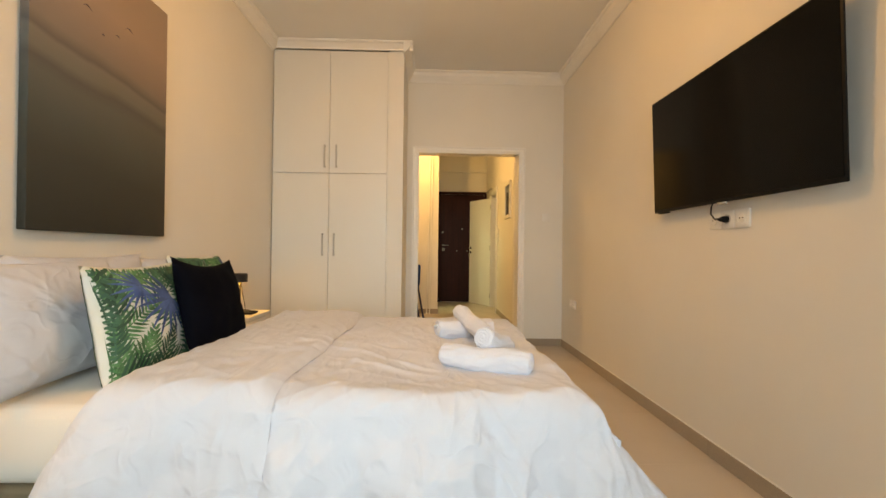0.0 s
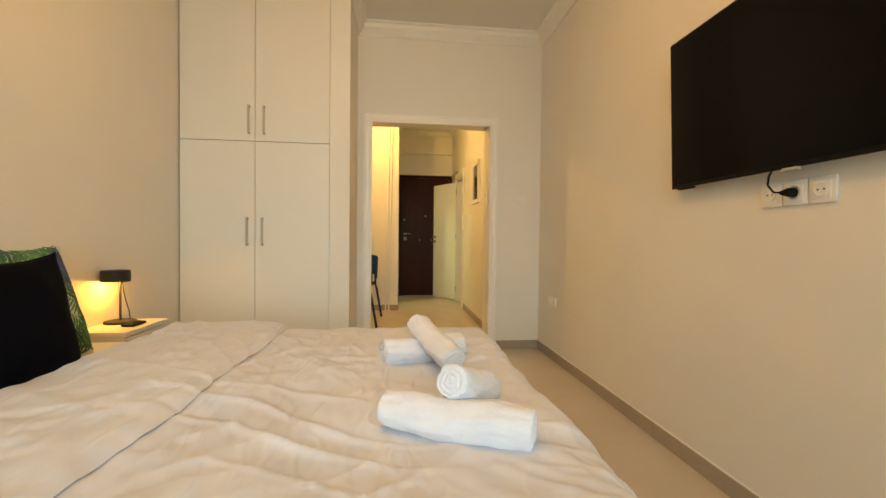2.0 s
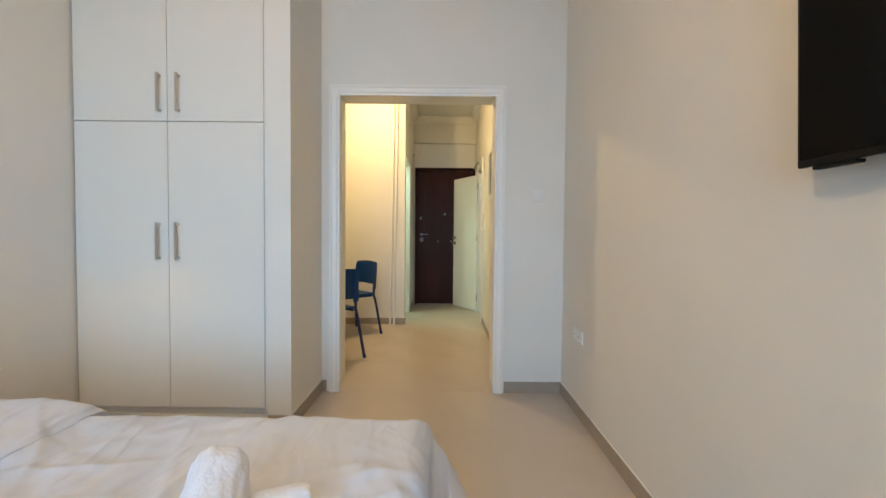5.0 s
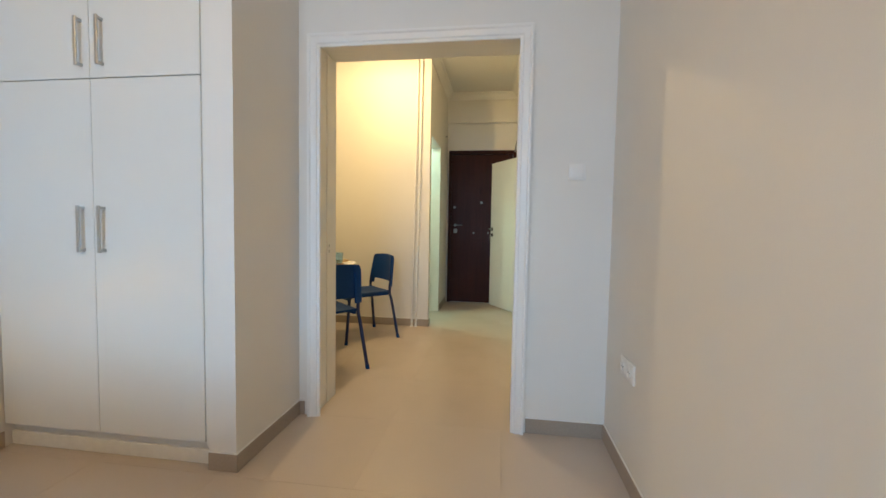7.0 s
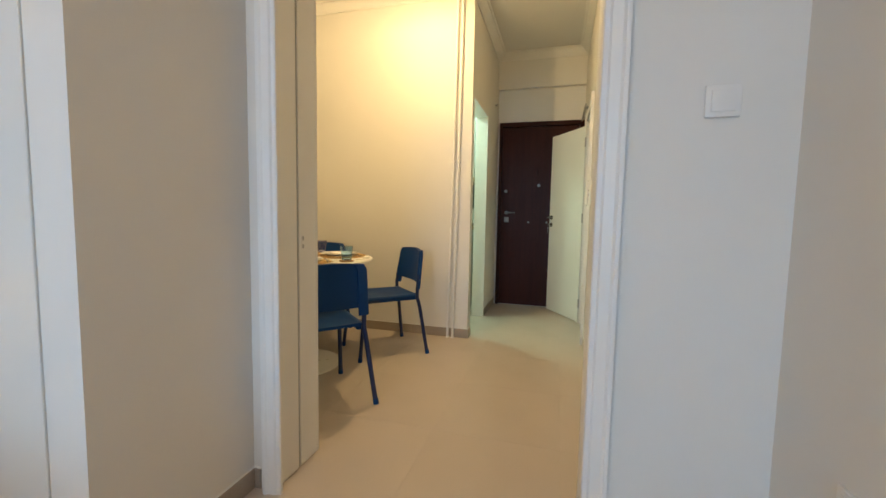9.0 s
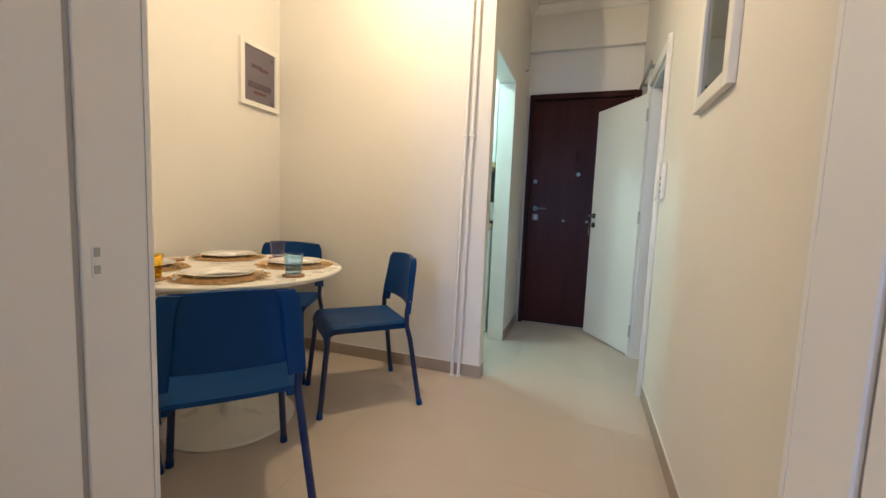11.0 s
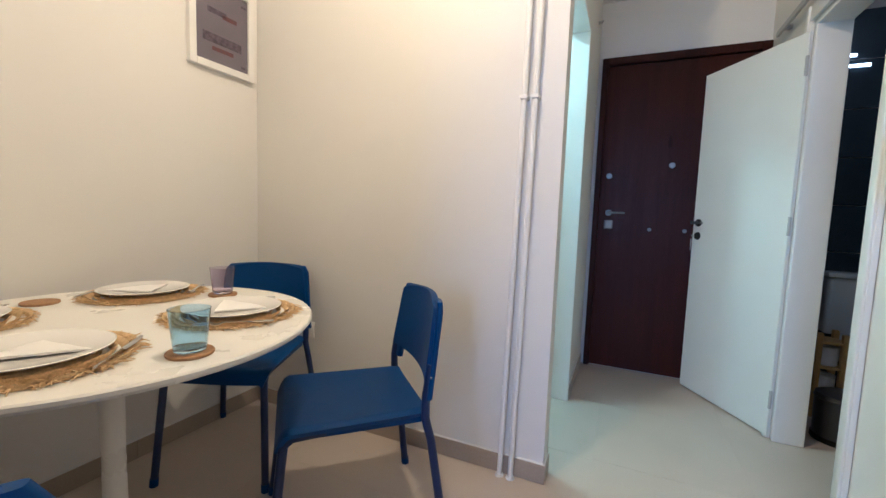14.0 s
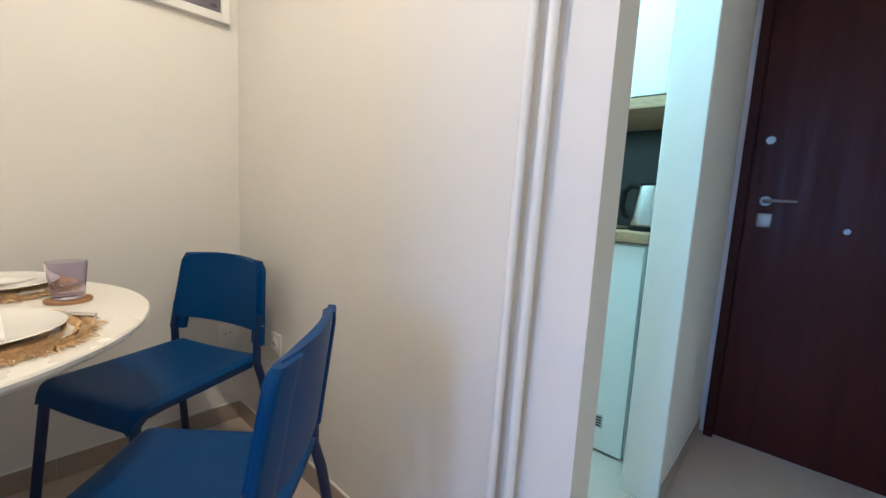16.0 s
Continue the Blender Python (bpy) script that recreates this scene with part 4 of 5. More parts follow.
# ---- dining room things ----
def chair():
    """Moulded plastic chair on steel tube legs; front towards +y."""
    c = thing("dining_chair", "dark blue plastic chair with steel tube legs", "chair", pose(0, 0, 0), "chairs round the table")

    def seat(u, v):
        a, t = 2 * u - 1, v
        y = -0.205 + 0.455 * t
        w = 0.198 + 0.018 * t
        rc = 1.0
        if t > 0.86:
            rc = 1 - 0.10 * ((t - 0.86) / 0.14) ** 2
        if t < 0.10:
            rc = 1 - 0.06 * ((0.10 - t) / 0.10) ** 2
        z = 0.452 + 0.006 * abs(a) ** 3 - 0.010 * math.sin(math.pi * t) * (1 - a * a)
        if t > 0.88:
            k = (t - 0.88) / 0.12
            z -= 0.055 * k * k
            y -= 0.012 * k * k
        if abs(a) > 0.9:
            z -= 0.010 * ((abs(a) - 0.9) / 0.1) ** 2
        return a * w * rc, y, z
    part("seat", slab(seat, 24, 28, 0.016), M_BLUE, c, "", 0.9)
    for sx in (-1, 1):
        part("seat_rail", box(sx * 0.175 - 0.012, sx * 0.175 + 0.012, -0.19, 0.20, 0.412, 0.434, 0.005, 2), M_BLUE, c)

    def lean(z):
        return -0.188 - (z - 0.455) * 0.14

    def back(u, v):
        a = 2 * u - 1
        z = 0.545 + 0.245 * v
        w = 0.208 - 0.029 * v
        if v > 0.86:
            k = (v - 0.86) / 0.14
            w *= 1 - 0.13 * (1 - math.sqrt(max(0.0, 1 - k * k)))
        y = lean(z) - 0.030 * (1 - a * a)
        return a * w, y - 0.004, z + 0.006 * (1 - a * a) * v
    part("backrest", slab(back, 28, 20, 0.019), M_BLUE, c, "", 0.9)
    for sx in (-1, 1):
        def sleeve(u, v, sx=sx):
            z = 0.498 + 0.289 * v
            w = 0.223 - 0.030 * v
            if v > 0.87:
                w -= 0.016 * ((v - 0.87) / 0.13) ** 2
            ang = 2 * math.pi * u
            c1, s1 = math.cos(ang), math.sin(ang)
            bx = 0.031 * abs(c1) ** 0.45 * (1 if c1 > 0 else -1)
            by = 0.010 * abs(s1) ** 0.45 * (1 if s1 > 0 else -1)
            return sx * (w - 0.029 + bx), lean(z) - 0.004 - 0.22 * (0.031 - bx) + by, z
        bm = bmesh.new()
        n, k = 24, 10
        g = [[bm.verts.new(sleeve(i / n, j / k)) for i in range(n)] for j in range(k + 1)]
        for j in range(k):
            for i in range(n):
                bm.faces.new((g[j][i], g[j][(i + 1) % n], g[j + 1][(i + 1) % n], g[j + 1][i]))
        bm.faces.new(g[0][::-1])
        bm.faces.new(g[-1])
        sl = part("back_sleeve", bm, M_BLUE, c, "", 0.9)
        for z in (0.52, 0.565):
            part("screw", lathe([(0, 0), (0.004, 0), (0.003, 0.002), (0, 0.0025)], 10, m=pose(sx * 0.216, lean(z), z, 0, 90 * sx, 0)), M_STEEL, sl)
        leg = part("leg", tube([(sx * 0.198, lean(0.60), 0.60), (sx * 0.200, lean(0.50), 0.50), (sx * 0.198, -0.195, 0.43), (sx * 0.205, -0.213, 0.36), (sx * 0.243, -0.262, 0.012)], 0.0135, 12), M_BLUEMET, c)
        part("foot", tube([(sx * 0.2415, -0.260, 0.03), (sx * 0.2455, -0.265, 0.0)], 0.0155, 12), M_BLUE, leg)
        leg = part("leg", tube([(sx * 0.176, 0.10, 0.425), (sx * 0.186, 0.19, 0.425), (sx * 0.19, 0.215, 0.405), (sx * 0.212, 0.255, 0.012)], 0.0135, 12), M_BLUEMET, c)
        part("foot", tube([(sx * 0.211, 0.2535, 0.03), (sx * 0.2125, 0.2558, 0.0)], 0.0155, 12), M_BLUE, leg)
    return c


ch = chair()
PLACES = [(-0.422, 5.218, 138), (-0.412, 6.098, 225), (-1.07, 6.215, -67), (-1.07, 5.10, 55)]
x, y, a = PLACES[0]
ch.matrix_world = pose(x, y, 0, 0, 0, a - 90)
for x, y, a in PLACES[1:]:
    copy_thing(ch, pose(x, y, 0, 0, 0, a - 90))

TX, TY, TZ2 = -0.845, 5.615, 0.747
tb = thing("dining_table", "round white pedestal dining table", "table", pose(TX, TY, 0))
part("tabletop", lathe([(0, 0.724), (0.49, 0.724), (0.506, 0.727), (0.514, 0.735), (0.515, 0.743), (0.511, 0.747), (0, 0.747)], 96), M_TABLE, tb)
part("pedestal", lathe([(0.05, 0.035), (0.036, 0.08), (0.029, 0.16), (0.027, 0.40), (0.030, 0.60), (0.042, 0.685), (0.085, 0.724), (0, 0.724)], 40), M_TABLE, tb)
part("base", lathe([(0, 0), (0.290, 0), (0.293, 0.004), (0.285, 0.011), (0.20, 0.020), (0.11, 0.028), (0.06, 0.036), (0, 0.037)], 72), M_TABLE, tb)


def placemat(seed):
    """Round mat of coiled, frayed raffia."""
    rnd = random.Random(seed)
    bm = bmesh.new()
    for r, z in ((0.165, 0.003), (0.145, 0.003), (0.125, 0.003), (0.105, 0.003), (0.085, 0.003), (0.06, 0.003), (0.035, 0.003), (0.012, 0.003)):
        n = max(16, int(r * 300))
        ring = []
        for i in range(n):
            a = 2 * math.pi * i / n
            q = r + rnd.uniform(-0.003, 0.003)
            ring.append((q * math.cos(a), q * math.sin(a), z + rnd.uniform(-0.0006, 0.0012)))
        ring.append(ring[0])
        tube(ring, 0.0105, 6, bm, 0.28)
    mat = bm
    fringe = bmesh.new()
    for i in range(330):
        a = rnd.uniform(0, 2 * math.pi)
        r0 = rnd.uniform(0.145, 0.168)
        ln = rnd.uniform(0.014, 0.032)
        b = a + rnd.uniform(-0.16, 0.16)
        z0, z1 = rnd.uniform(0.003, 0.0075), rnd.uniform(0.0015, 0.007)
        tube([(r0 * math.cos(a), r0 * math.sin(a), z0), ((r0 + ln * 0.6) * math.cos((a + b) / 2), (r0 + ln * 0.6) * math.sin((a + b) / 2), max(z0, z1) + 0.0012), ((r0 + ln) * math.cos(b), (r0 + ln) * math.sin(b), z1)], [0.0016, 0.0015, 0.0006], 4, fringe)
    return mat, fringe


def setting(x, y, yaw, seed):
    m = pose(x, y, TZ2, 0, 0, yaw)
    t = thing("placemat", "round woven raffia placemat with a frayed edge", "placemat", m, "placemats on the table")
    a, b = placemat(seed)
    part("weave", a, M_RAFFIA, t)
    fr = part("fringe", b, M_RAFFIA, t)
    fr["kind"] = "stuff"
    pl = thing("plate", "shallow white dinner plate on a raffia mat", "plate", m @ pose(0, 0, 0.0075), "plates on the table")
    part("dish", lathe([(0, 0.002), (0.062, 0.002), (0.066, 0), (0.070, 0.002), (0.105, 0.009), (0.130, 0.016), (0.1325, 0.0185), (0.130, 0.0195), (0.104, 0.0135), (0.070, 0.0085), (0, 0.0075)], 56), M_PLATE, pl)
    nk = thing("napkin", "white paper napkin folded to a triangle", "napkin", m @ pose(0.01, -0.005, 0.0165, 0, 0, 12 * seed), "napkins on the plates")
    pts = [Vector((-0.088, -0.030, 0.0)), Vector((0.090, -0.036, 0.0)), Vector((-0.004, 0.074, 0.0))]

    def sheet(u, v):
        p = pts[0] * (1 - u) * (1 - v) + pts[1] * u * (1 - v) + pts[2] * v
        return p.x, p.y, 0.006 + 0.012 * u * (1 - u) * (1 - v) + 0.002 * noise.noise(p * 25 + Vector((seed, 0, 0)))
    bm = slab(sheet, 12, 12, 0.0045)
    bmesh.ops.remove_doubles(bm, verts=bm.verts[:], dist=0.0002)
    part("fold", bm, M_NAPKIN, nk, "", 1.2)
    fk = thing("fork", "stainless steel fork on the placemat", "fork", m @ pose(-0.15, -0.02, 0.011, 0, 0, 4), "cutlery on the table")
    part("handle", slab(lambda u, v: ((2 * u - 1) * (0.0035 + 0.005 * (1 - v) ** 2), -0.095 + 0.12 * v, 0.002 + 0.004 * v * v), 4, 12, 0.0018), M_STEEL, fk)
    part("head", slab(lambda u, v: ((2 * u - 1) * (0.004 + 0.008 * min(1, v * 2)), 0.025 + 0.03 * v, 0.006 - 0.005 * math.sin(math.pi * v)), 6, 8, 0.0015), M_STEEL, fk)
    for k in range(4):
        q = -0.0105 + 0.007 * k
        part("tine", tube([(q, 0.055, 0.005), (q, 0.075, 0.0045), (q * 0.95, 0.095, 0.007)], [0.0014, 0.0013, 0.0006], 5), M_STEEL, fk)
    kn = thing("knife", "stainless steel table knife on the placemat", "knife", m @ pose(0.15, -0.01, 0.011, 0, 0, -5), "cutlery on the table")
    part("handle", tube([(0, -0.10, 0.003), (0, -0.05, 0.003), (0, 0.0, 0.003)], [0.0055, 0.005, 0.0035], 8, None, 0.5), M_STEEL, kn)
    part("blade", slab(lambda u, v: (-0.005 + u * (0.014 - 0.008 * v ** 4), 0.10 * v, 0.0025), 4, 10, 0.001), M_STEEL, kn)


setting(-0.652, 5.388, 45, 1)
setting(-1.10, 5.378, -40, 2)
setting(-1.108, 5.853, 220, 3)
setting(-0.643, 5.83, 135, 4)


def tumbler(x, y, mat, label):
    c = thing("coaster", "round brown cork coaster on the table", "coaster", pose(x, y, TZ2), "coasters on the table")
    part("disc", lathe([(0, 0), (0.044, 0), (0.046, 0.002), (0.046, 0.006), (0.044, 0.008), (0, 0.008)], 36), M_CORK, c)
    if mat:
        t = thing("tumbler", label, "glass", pose(x, y, TZ2 + 0.0085), "tumblers on the table")
        part("bowl", lathe([(0, 0), (0.028, 0), (0.031, 0.002), (0.0325, 0.012), (0.040, 0.088), (0.0405, 0.090), (0.0395, 0.0905), (0.0388, 0.088), (0.0315, 0.010), (0.029, 0.007), (0, 0.006)], 44), mat, t)


tumbler(-0.797, 5.212, M_AMBER, "amber tinted glass tumbler on a cork coaster")
tumbler(-0.433, 5.560, M_AQUA, "pale blue tinted glass tumbler on a cork coaster")
tumbler(-0.89, 5.985, M_LILAC, "lilac tinted glass tumbler on a cork coaster")
tumbler(-1.21, 5.617, None, "")


def framed(name, label, m, w, h, border, depth, mat, bars):
    """Picture in the xz plane, its front at -y."""
    t = thing(name, label, "picture", m)
    for x0, x1, z0, z1 in ((-w / 2, -w / 2 + border, -h / 2, h / 2), (w / 2 - border, w / 2, -h / 2, h / 2), (-w / 2 + border, w / 2 - border, -h / 2, -h / 2 + border), (-w / 2 + border, w / 2 - border, h / 2 - border, h / 2)):
        part("frame_side", box(x0, x1, -depth, 0, z0, z1, 0.002, 1), M_WHITEFRAME, t)
    pr = part("print", box(-w / 2 + border, w / 2 - border, -depth * 0.55, -0.003, -h / 2 + border, h / 2 - border), mat, t)
    for x0, x1, z0, z1, ink in bars:
        part("print_bar", box(x0, x1, -depth * 0.55 - 0.0008, -depth * 0.55 + 0.001, z0, z1), ink, pr)
    return t


framed("framed_poster", "slate grey poster in a white frame on the wall", pose(-1.405, 6.383, 1.89, 0, 0, 90), 0.335, 0.41, 0.032, 0.026, M_PRINT,
       [(-0.075, 0.02, 0.045, 0.068, M_INK), (0.0, 0.075, 0.038, 0.058, M_REDINK), (-0.10, 0.10, -0.085, -0.045, M_INK), (-0.055, 0.055, -0.118, -0.100, M_REDINK), (-0.138, -0.126, 0.03, 0.045, M_INK), (0.10, 0.128, 0.132, 0.142, M_INK), (0.10, 0.122, -0.155, -0.143, M_INK)])
framed("framed_photo", "dark photograph in a white frame on the hall wall", pose(1.115, 5.767, 1.71, 0, 0, -90), 0.40, 0.51, 0.05, 0.026, M_DARKPRINT, [])

# heating pipes
for x, x1 in ((-0.015, 0.010), (0.030, 0.052)):
    p = thing("heating_pipe", "white painted vertical heating pipe on the wall", "pipe", pose(0, 0, 0), "heating pipes")
    part("pipe", tube([(x, 6.562, 0), (x1, 6.562, 1.5), (x1 + 0.012, 6.562, H2 - 0.08)], 0.0105, 12), M_GLOSS, p)
    part("bracket", box(x1 - 0.015, x1 + 0.015, 6.548, 6.592, 1.498, 1.514, 0.003, 1), M_GLOSS, p)
    part("collar", lathe([(0, 0), (0.018, 0), (0.016, 0.008), (0, 0.008)], 16, m=pose(x, 6.562, 0)), M_GLOSS, p)

outlet("wall_socket", "white wall socket low beside the dining table", pose(-1.405, 5.20, 0.492, 0, 0, 90), "socket", "low dining sockets")
outlet("wall_socket", "white wall socket low beside the dining table", pose(-1.405, 5.345, 0.492, 0, 0, 90), "plugged", "low dining sockets")
outlet("wall_socket", "white wall socket low behind the blue chair", pose(-1.05, 6.588, 0.45), "socket", "low dining sockets")
outlet("wall_socket", "white wall socket low in the room corner", pose(-1.405, 6.53, 0.41, 0, 0, 90), "socket", "low dining sockets")

# ---- hall ----
door = thing("door_2", "closed dark mahogany entrance door in a brown frame", "door", pose(0, 0, 0), kind="structure")
for x0, x1, z0, z1 in ((0.170, 0.208, 0, 2.153), (1.065, 1.112, 0, 2.153), (0.208, 1.065, 2.103, 2.153)):
    part("frame", box(x0, x1, 8.075, 8.118, z0, z1, 0.004, 1), M_DOORFRAME, door)
leaf = part("leaf", box(0.208, 1.062, 8.098, 8.122, 0.008, 2.10, 0.003, 1), M_DOORWOOD, door, "dark mahogany veneer leaf")


def lever(parent, x, y, z, length, mat, dirx=1):
    part("lever", tube([(x, y, z), (x, y - 0.045, z), (x + dirx * 0.012, y - 0.05, z), (x + dirx * length, y - 0.05, z)], [0.009, 0.009, 0.008, 0.0065], 10), mat, parent, "polished lever handle")


def rosette(name, parent, x, y, z, r, mat, d=0.008):
    return part(name, lathe([(0, 0), (r, 0), (r, d * 0.7), (r * 0.85, d), (0, d)], 24, m=pose(x, y, z, 90, 0, 0)), mat, parent)


lever(leaf, 0.272, 8.098, 1.107, 0.105, M_CHROME)
rosette("rosette", leaf, 0.272, 8.098, 1.107, 0.022, M_CHROME)
part("lock_plate", box(0.248, 0.304, 8.087, 8.099, 0.993, 1.056, 0.008, 2), M_CHROME, leaf, "bright square lock cover")
rosette("upper_lock", leaf, 0.260, 8.098, 1.36, 0.019, M_CHROME, 0.012)
rosette("peephole", leaf, 0.64, 8.098, 1.428, 0.019, M_CHROME)
rosette("stud", leaf, 0.535, 8.098, 1.0, 0.012, M_CHROME)
rosette("stud", leaf, 0.742, 8.098, 1.0, 0.013, M_CHROME)
part("bell_cover", box(0.608, 0.628, 8.091, 8.099, 1.54, 1.62, 0.003, 1), M_DOORFRAME, leaf)

# bathroom door, swung open into the hall
HX, HY = 1.108, 7.460
ang = math.degrees(math.atan2(8.009 - HY, 0.773 - HX))
bd = thing("door_3", "white painted bathroom door standing open", "door", pose(HX, HY, 0, 0, 0, ang), kind="structure")
W = 0.636
dl = part("leaf", box(0.004, W, -0.040, 0, 0.008, 1.955, 0.003, 1), M_DOORWHITE, bd, "white painted door leaf")
part("rebate", box(0.0, 0.028, 0.0, 0.014, 0.008, 1.95, 0.003, 1), M_DOORWHITE, dl)
for z in (0.20, 1.057, 1.796):
    part("hinge", tube([(0.0, 0.012, z - 0.045), (0.0, 0.012, z + 0.045)], 0.007, 10), M_GREYPL, dl, "grey steel hinge")
for z, n in ((1.058, "handle_rosette"), (0.977, "key_rosette")):
    part(n, lathe([(0, 0), (0.024, 0), (0.022, 0.008), (0, 0.009)], 24, m=pose(W - 0.045, 0, z, -90, 0, 0)), M_BLACK, dl)
part("lever", tube([(W - 0.045, 0.0, 1.058), (W - 0.045, 0.05, 1.058), (W - 0.06, 0.054, 1.058), (W - 0.135, 0.054, 1.058)], [0.009, 0.009, 0.008, 0.007], 10), M_CHROME, dl, "chrome lever handle")
ky = part("key", tube([(W - 0.045, 0.0, 0.977), (W - 0.045, 0.045, 0.977)], 0.003, 8), M_STEEL, dl, "steel key in the lock")
part("key_tag", box(W - 0.050, W - 0.040, 0.042, 0.046, 0.885, 0.962, 0.002, 1), M_STEEL, ky)

fr = thing("door_4", "white moulded bathroom door frame", "door frame", pose(0, 0, 0), kind="structure")


def upright(y0, y1, z1, x_out, name="casing", z0=0.0):
    bm = bmesh.new()
    add_box(bm, x_out - 0.018, x_out, y0, y1, z0, z1, 0.004, 2)
    add_box(bm, x_out - 0.026, x_out - 0.016, y0 + 0.004, y0 + (y1 - y0) * 0.4, z0, z1 - 0.001, 0.003, 2)
    part(name, bm, M_GLOSS, fr)


upright(7.462, 7.53, 2.065, 1.114)
upright(6.715, 6.785, 2.065, 1.114)
part("casing", box(1.096, 1.114, 6.785, 7.462, 1.995, 2.065, 0.004, 2), M_GLOSS, fr)
part("jamb", box(1.114, 1.240, 7.43, 7.4545, 0, 1.99, 0.003, 1), M_GLOSS, fr)
part("jamb", box(1.114, 1.240, 6.7905, 6.81, 0, 1.99, 0.003, 1), M_GLOSS, fr)
part("jamb_head", box(1.114, 1.240, 6.81, 7.435, 1.97, 1.9895, 0.003, 1), M_GLOSS, fr)

ic = thing("intercom", "white entry phone on the hall wall", "intercom", pose(1.115, 6.603, 1.260, 0, 0, -90))
part("housing", box(-0.045, 0.045, -0.022, 0, -0.10, 0.095, 0.005, 2), M_PLASTIC, ic)
hs = part("receiver", box(-0.042, -0.004, -0.042, -0.020, -0.098, 0.092, 0.010, 3), M_PLASTIC, ic)
part("earpiece", box(-0.040, -0.006, -0.028, -0.018, 0.045, 0.085, 0.006, 2), M_PLASTIC, hs)
for k in range(3):
    part("button", box(0.012, 0.032, -0.026, -0.021, -0.07 + 0.035 * k, -0.05 + 0.035 * k, 0.003, 1), M_GREYPL, ic)
part("cord", tube([(-0.02, -0.03, -0.095), (-0.01, -0.03, -0.115), (0.01, -0.02, -0.11), (0.015, -0.012, -0.095)], 0.004, 8), M_PLASTIC, ic)
rl = thing("wall_rail", "slim grey metal rail above the bathroom door", "rail", pose(0, 0, 0))
part("bar", box(1.070, 1.085, 7.27, 7.87, 2.085, 2.115, 0.003, 1), M_GREYPL, rl)
for y in (7.36, 7.78):
    part("bracket", box(1.083, 1.1155, y - 0.012, y + 0.012, 2.09, 2.11, 0.002, 1), M_GREYPL, rl)
hk = thing("wall_hook", "small grey hook high on the hall wall", "hook", pose(0.145, 7.86, 2.30))
part("hook", tube([(0, 0, 0), (0.02, 0, 0), (0.028, 0, 0.012)], [0.012, 0.007, 0.006], 10), M_GREYPL, hk)

# ---- kitchen seen through its opening ----
ko = thing("door_5", "white painted lining of the kitchen opening", "doorway", pose(0, 0, 0), kind="structure")
part("jamb", box(0.024, 0.150, 7.392, 7.4115, 0, 2.08, 0.003, 1), M_GLOSS, ko)
part("head", box(0.024, 0.150, 6.684, 7.392, 2.06, 2.0795, 0.003, 1), M_GLOSS, ko)
for i, x0 in enumerate((-1.38, -0.66)):
    x1 = -0.665 if i == 0 else -0.032
    u = thing("base_cabinet", "glossy white kitchen base cabinet", "cabinet", pose(0, 0, 0), "kitchen base cabinets")
    part("body", box(x0, x1, 7.58, 8.08, 0.05, 0.905), M_KITCHEN, u)
    part("plinth", box(x0, x1, 7.60, 7.62, 0, 0.05), M_KITCHEN, u)
    d = part("door", box(x0 + 0.002, x1 - 0.002, 7.558, 7.578, 0.012, 0.90, 0.002, 1), M_KITCHEN, u)
    if i:
        v = part("vent_grille", box(-0.175, -0.120, 7.554, 7.559, 0.112, 0.170, 0.002, 1), M_GREYPL, d, "small grey vent grille")
        for k in range(4):
            part("vent_slot", box(-0.170, -0.125, 7.5525, 7.555, 0.120 + 0.012 * k, 0.126 + 0.012 * k), M_BEZEL, v)
structure("worktop", box(-1.40, -0.020, 7.538, 8.10, 0.912, 0.955, 0.004, 2), M_WORKTOP, "oak kitchen worktop on white cabinets", "worktop")
structure("splashback", box(-1.40, 0.028, 8.101, 8.113, 0.94, 1.50), M_SPLASH, "dark slate kitchen splashback", "splashback")
for i, x0 in enumerate((-1.38, -0.66)):
    x1 = -0.665 if i == 0 else -0.025
    u = thing("wall_cabinet", "glossy white kitchen wall cabinet with oak underside", "cabinet", pose(0, 0, 0), "kitchen wall cabinets")
    part("body", box(x0, x1, 7.60, 8.10, 1.478, 2.3), M_KITCHEN, u)
    part("valance", box(x0, x1, 7.58, 8.06, 1.43, 1.474, 0.003, 1), M_WORKTOP, u, "oak valance board")
    part("door", box(x0 + 0.002, x1 - 0.002, 7.578, 7.598, 1.477, 2.3, 0.002, 1), M_KITCHEN, u)
kt = thing("kettle", "steel electric kettle with a black handle on the worktop", "kettle", pose(-0.066, 7.70, 0.955))
part("base", lathe([(0, 0), (0.078, 0), (0.078, 0.014), (0.07, 0.02), (0, 0.02)], 32), M_BEZEL, kt)
part("jug", lathe([(0, 0.022), (0.072, 0.022), (0.074, 0.03), (0.068, 0.10), (0.058, 0.175), (0.055, 0.185), (0, 0.19)], 36), M_STEEL, kt)
part("lid", lathe([(0.054, 0.184), (0.052, 0.194), (0.02, 0.202), (0, 0.204)], 28), M_BEZEL, kt)
part("handle", tube([(-0.055, -0.012, 0.18), (-0.085, -0.015, 0.185), (-0.108, -0.018, 0.16), (-0.112, -0.018, 0.10), (-0.10, -0.015, 0.06), (-0.078, -0.012, 0.05)], [0.010, 0.012, 0.013, 0.012, 0.011, 0.009], 12), M_BEZEL, kt, "black plastic handle")
part("cable", tube([(-0.07, -0.04, 0.006), (-0.12, -0.09, 0.004), (-0.19, -0.06, 0.004)], 0.003, 6), M_BEZEL, kt)

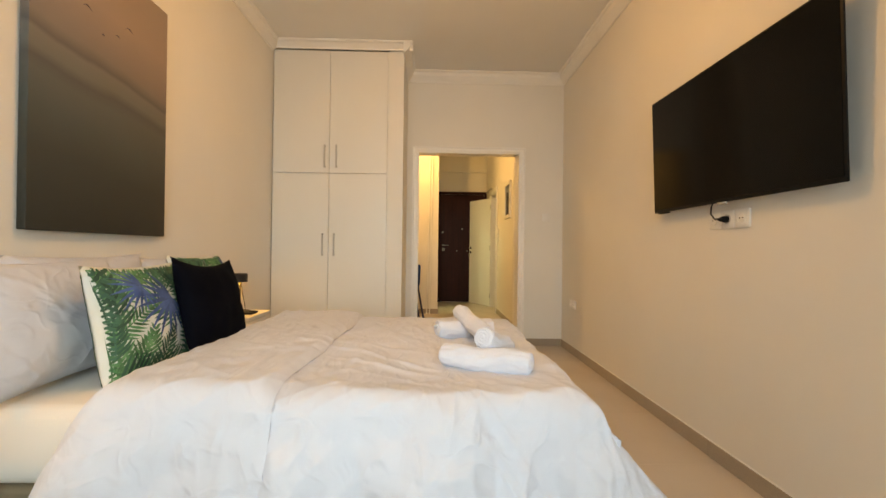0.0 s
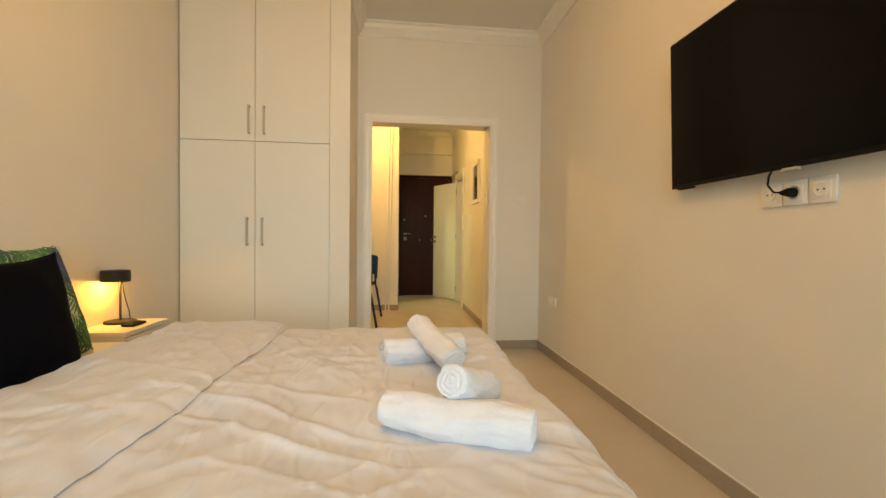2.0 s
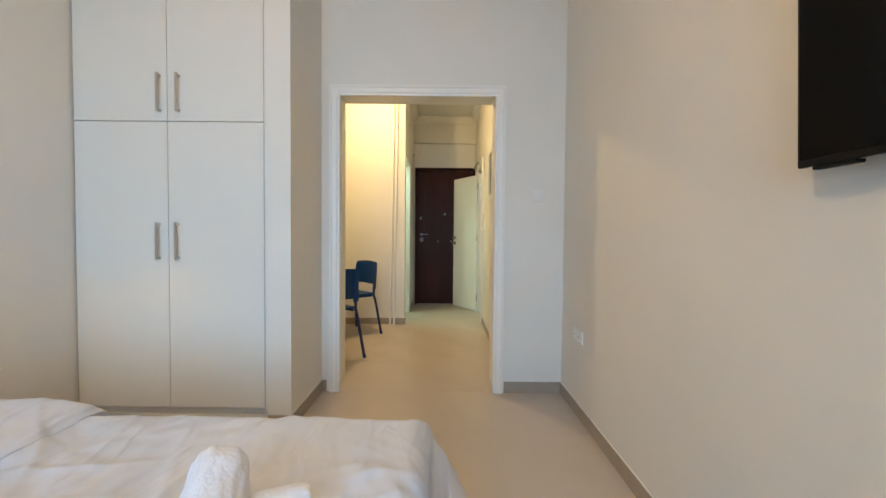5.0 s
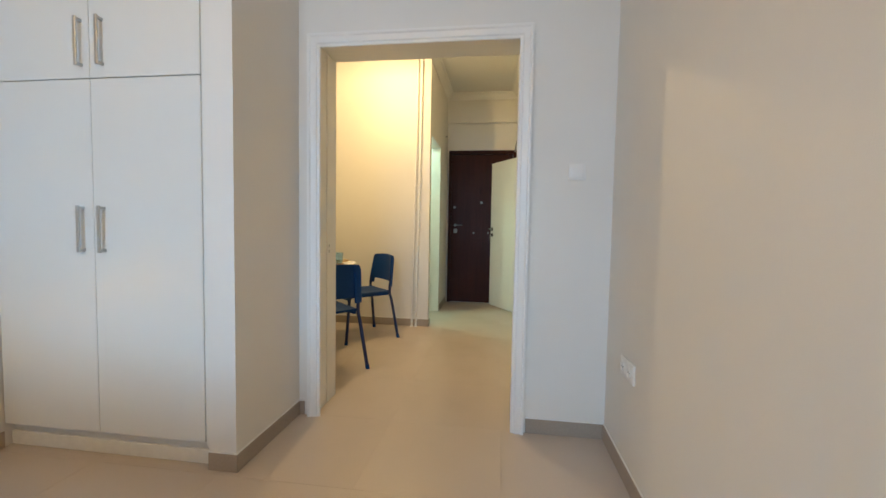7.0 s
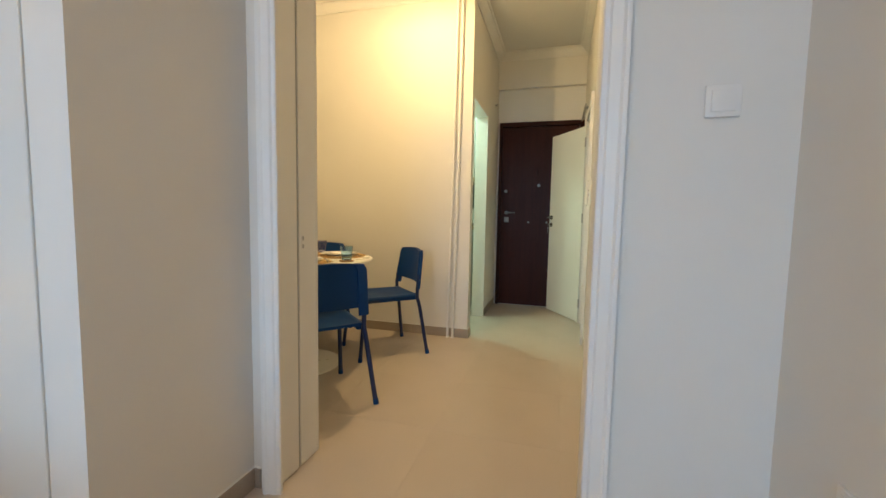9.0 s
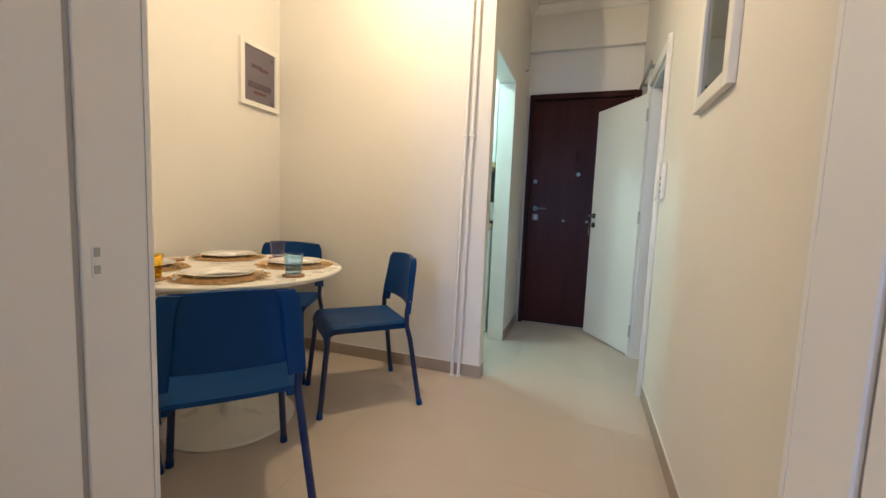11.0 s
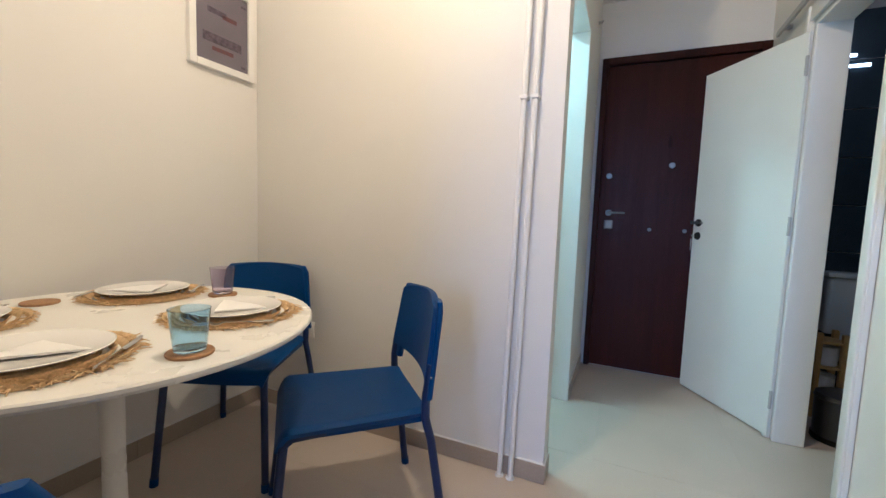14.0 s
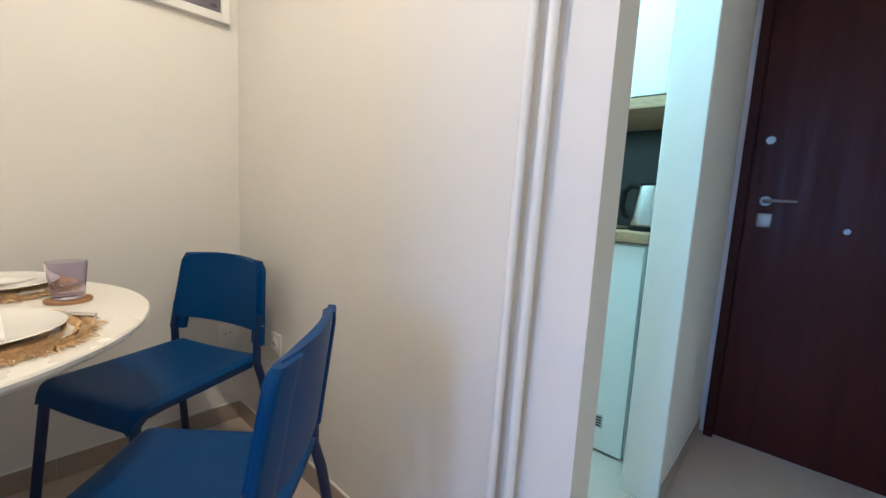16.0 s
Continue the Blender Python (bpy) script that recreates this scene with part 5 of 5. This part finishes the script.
# ---- bathroom seen past its open door ----
bn = thing("pedal_bin", "small dark grey pedal bin on the bathroom floor", "bin", pose(1.415, 7.60, 0))
part("bucket", lathe([(0, 0), (0.092, 0), (0.094, 0.02), (0.096, 0.21), (0, 0.21)], 36), M_BINMET, bn)
part("rim", lathe([(0.098, 0.0), (0.100, 0.004), (0.098, 0.026), (0.093, 0.026)], 36), M_BEZEL, bn)
part("lid", lathe([(0.098, 0.212), (0.100, 0.218), (0.094, 0.236), (0.06, 0.252), (0, 0.258)], 36), M_BINMET, bn)
part("pedal", box(-0.02, 0.02, -0.125, -0.085, 0.008, 0.018, 0.003, 1), M_BEZEL, bn)
tw = thing("toilet", "white close-coupled toilet against dark tiles", "toilet", pose(1.72, 8.1, 0))
part("cistern", box(-0.175, 0.175, 0.13, 0.32, 0.40, 0.755, 0.025, 3), M_PORCELAIN, tw)
part("cistern_lid", box(-0.183, 0.183, 0.12, 0.325, 0.755, 0.785, 0.008, 2), M_PORCELAIN, tw)
part("bowl", lathe([(0, 0), (0.12, 0), (0.115, 0.10), (0.13, 0.22), (0.175, 0.34), (0.18, 0.385), (0, 0.39)], 36, m=pose(0, -0.08, 0) @ Matrix.Diagonal((1, 1.3, 1, 1))), M_PORCELAIN, tw)
part("seat", lathe([(0, 0.39), (0.185, 0.39), (0.188, 0.40), (0.18, 0.415), (0, 0.42)], 36, m=pose(0, -0.08, 0) @ Matrix.Diagonal((1, 1.3, 1, 1))), M_GREYPL, tw)
st = thing("wooden_stool", "small pine step shelf beside the toilet", "stool", pose(1.46, 7.93, 0))
for x in (-0.055, 0.055):
    for y in (-0.06, 0.06):
        part("leg", box(x - 0.014, x + 0.014, y - 0.014, y + 0.014, 0, 0.48, 0.003, 1), M_PINE, st)
for z in (0.12, 0.28, 0.42):
    part("shelf", box(-0.065, 0.065, -0.07, 0.07, z, z + 0.016, 0.003, 1), M_PINE, st)
for z in (0.137, 0.297):
    part("paper_roll", lathe([(0.02, 0), (0.052, 0), (0.052, 0.10), (0.02, 0.10), (0.02, 0)], 28, m=pose(0, 0, z)), M_NAPKIN, st)
# two added glowing bars in place of reflections on the tiles, no fixture there
glints = thing("led_light", "slim glowing bars imitating lights reflected in the dark bathroom tiles", "lamp", pose(0, 0, 0))
part("bar", box(1.50, 1.62, 8.425, 8.437, 2.12, 2.135), M_GLINT, glints)
part("bar", box(1.545, 1.69, 8.425, 8.437, 2.055, 2.07), M_GLINT, glints)


def shared(name, me, parent, x, y, z, m=None):
    ob = new(name, me)
    ob.parent = parent
    ob.matrix_basis = m if m is not None else pose(x, y, z)
    return ob


# ---- tiles of walls, floors and skirtings ----
bt = structure("wall_bathroom_tiling", box(1.235, 2.6, 8.442, 8.449, 0, 2.6), M_GROUT, "dark midnight blue tiles on the bathroom wall", "wall")
me = finish("tile", box(-0.298, 0.298, -0.008, 0, -0.148, 0.148, 0.002, 1), M_BATHTILE)
for i in range(3):
    for j in range(8):
        shared("tile", me, bt, 1.55 + 0.6 * i, 8.442, 0.15 + 0.3 * j)
bt = structure("wall_bathroom_tiling_side", box(1.2355, 1.241, 7.455, 8.442, 0, 2.6), M_GROUT, "dark midnight blue tiles beside the bathroom door", "wall")
bt2 = structure("wall_bathroom_tiling_far", box(2.594, 2.599, 6.5, 8.442, 0, 2.6), M_GROUT, "dark midnight blue tiles on the far bathroom wall", "wall")
me = finish("tile", box(-0.007, 0, -0.298, 0.298, -0.148, 0.148, 0.002, 1), M_BATHTILE)
for i in range(3):
    for j in range(8):
        shared("tile", me, bt2, 2.594, 6.82 + 0.6 * i, 0.15 + 0.3 * j)

floor = structure("floor", box(XL - 0.1, 2.7, YS - 0.2, 8.5, -0.12, -0.0008), M_GROUT, "large taupe porcelain floor tiles with fine joints", "floor")
S = 0.60
me = finish("tile", box(0.0005, S - 0.0005, 0.0005, S - 0.0005, -0.012, 0.0, 0.0005, 1), M_TILE)
for i in range(-4, 5):
    for j in range(-13, 4):
        x, y = 0.325 + S * i, 6.86 + S * j
        if x + S < XL - 0.05 or x > 2.65 or y + S < YS - 0.1 or y > 8.45 or (x > 1.5 and y < 6.2):
            continue
        shared("tile", me, floor, x, y, 0)


def skirting(name, runs, label):
    """Tile skirting along wall runs: (x0, y0, x1, y1), the room to the left of the way."""
    base = None
    for x0, y0, x1, y1 in runs:
        a, b = Vector((x0, y0)), Vector((x1, y1))
        n = max(1, round((b - a).length / S))
        d = (b - a).normalized()
        o = Vector((-d.y, d.x))
        yaw = math.degrees(math.atan2(d.y, d.x))
        ln = (b - a).length
        if base is None:
            base = thing(name, label, "skirting", pose(0, 0, 0), kind="structure")
        part("caulk", box(0, ln, 0.0, 0.0065, 0.078, 0.0845, 0.002, 1), M_CAULK, base).matrix_basis = pose(x0, y0, 0, 0, 0, yaw)
        for k in range(n):
            q = k * ln / n
            part("skirting_tile", box(q + 0.0006, q + ln / n - 0.0006, 0.0004, 0.0085, 0.001, 0.0785, 0.001, 1), M_SKIRT, base).matrix_basis = pose(x0, y0, 0, 0, 0, yaw)


skirting("baseboard_bedroom", [(XR, YS, XR, YD), (XR, YD, 1.053, YD), (-0.174, YD, -0.208, YD), (-0.208, YD, -0.208, 3.8815), (-0.1995, 3.89, -0.336, 3.89), (XL, 3.89, XL, YS)], "taupe tile skirting with a white caulk line round the bedroom")
skirting("baseboard_dining", [(1.115, YD2, 1.115, 6.712), (1.115, 7.535, 1.115, 8.075), (0.145, 8.075, 0.145, 7.415), (0.155, 6.682, 0.155, 6.5795), (0.1635, 6.588, -1.405, 6.588), (-1.405, 6.588, -1.405, YD2), (-1.405, YD2, DX0 - 0.055, YD2), (DX1 + 0.055, YD2, 1.115, YD2)], "taupe tile skirting with a white caulk line round the dining room")
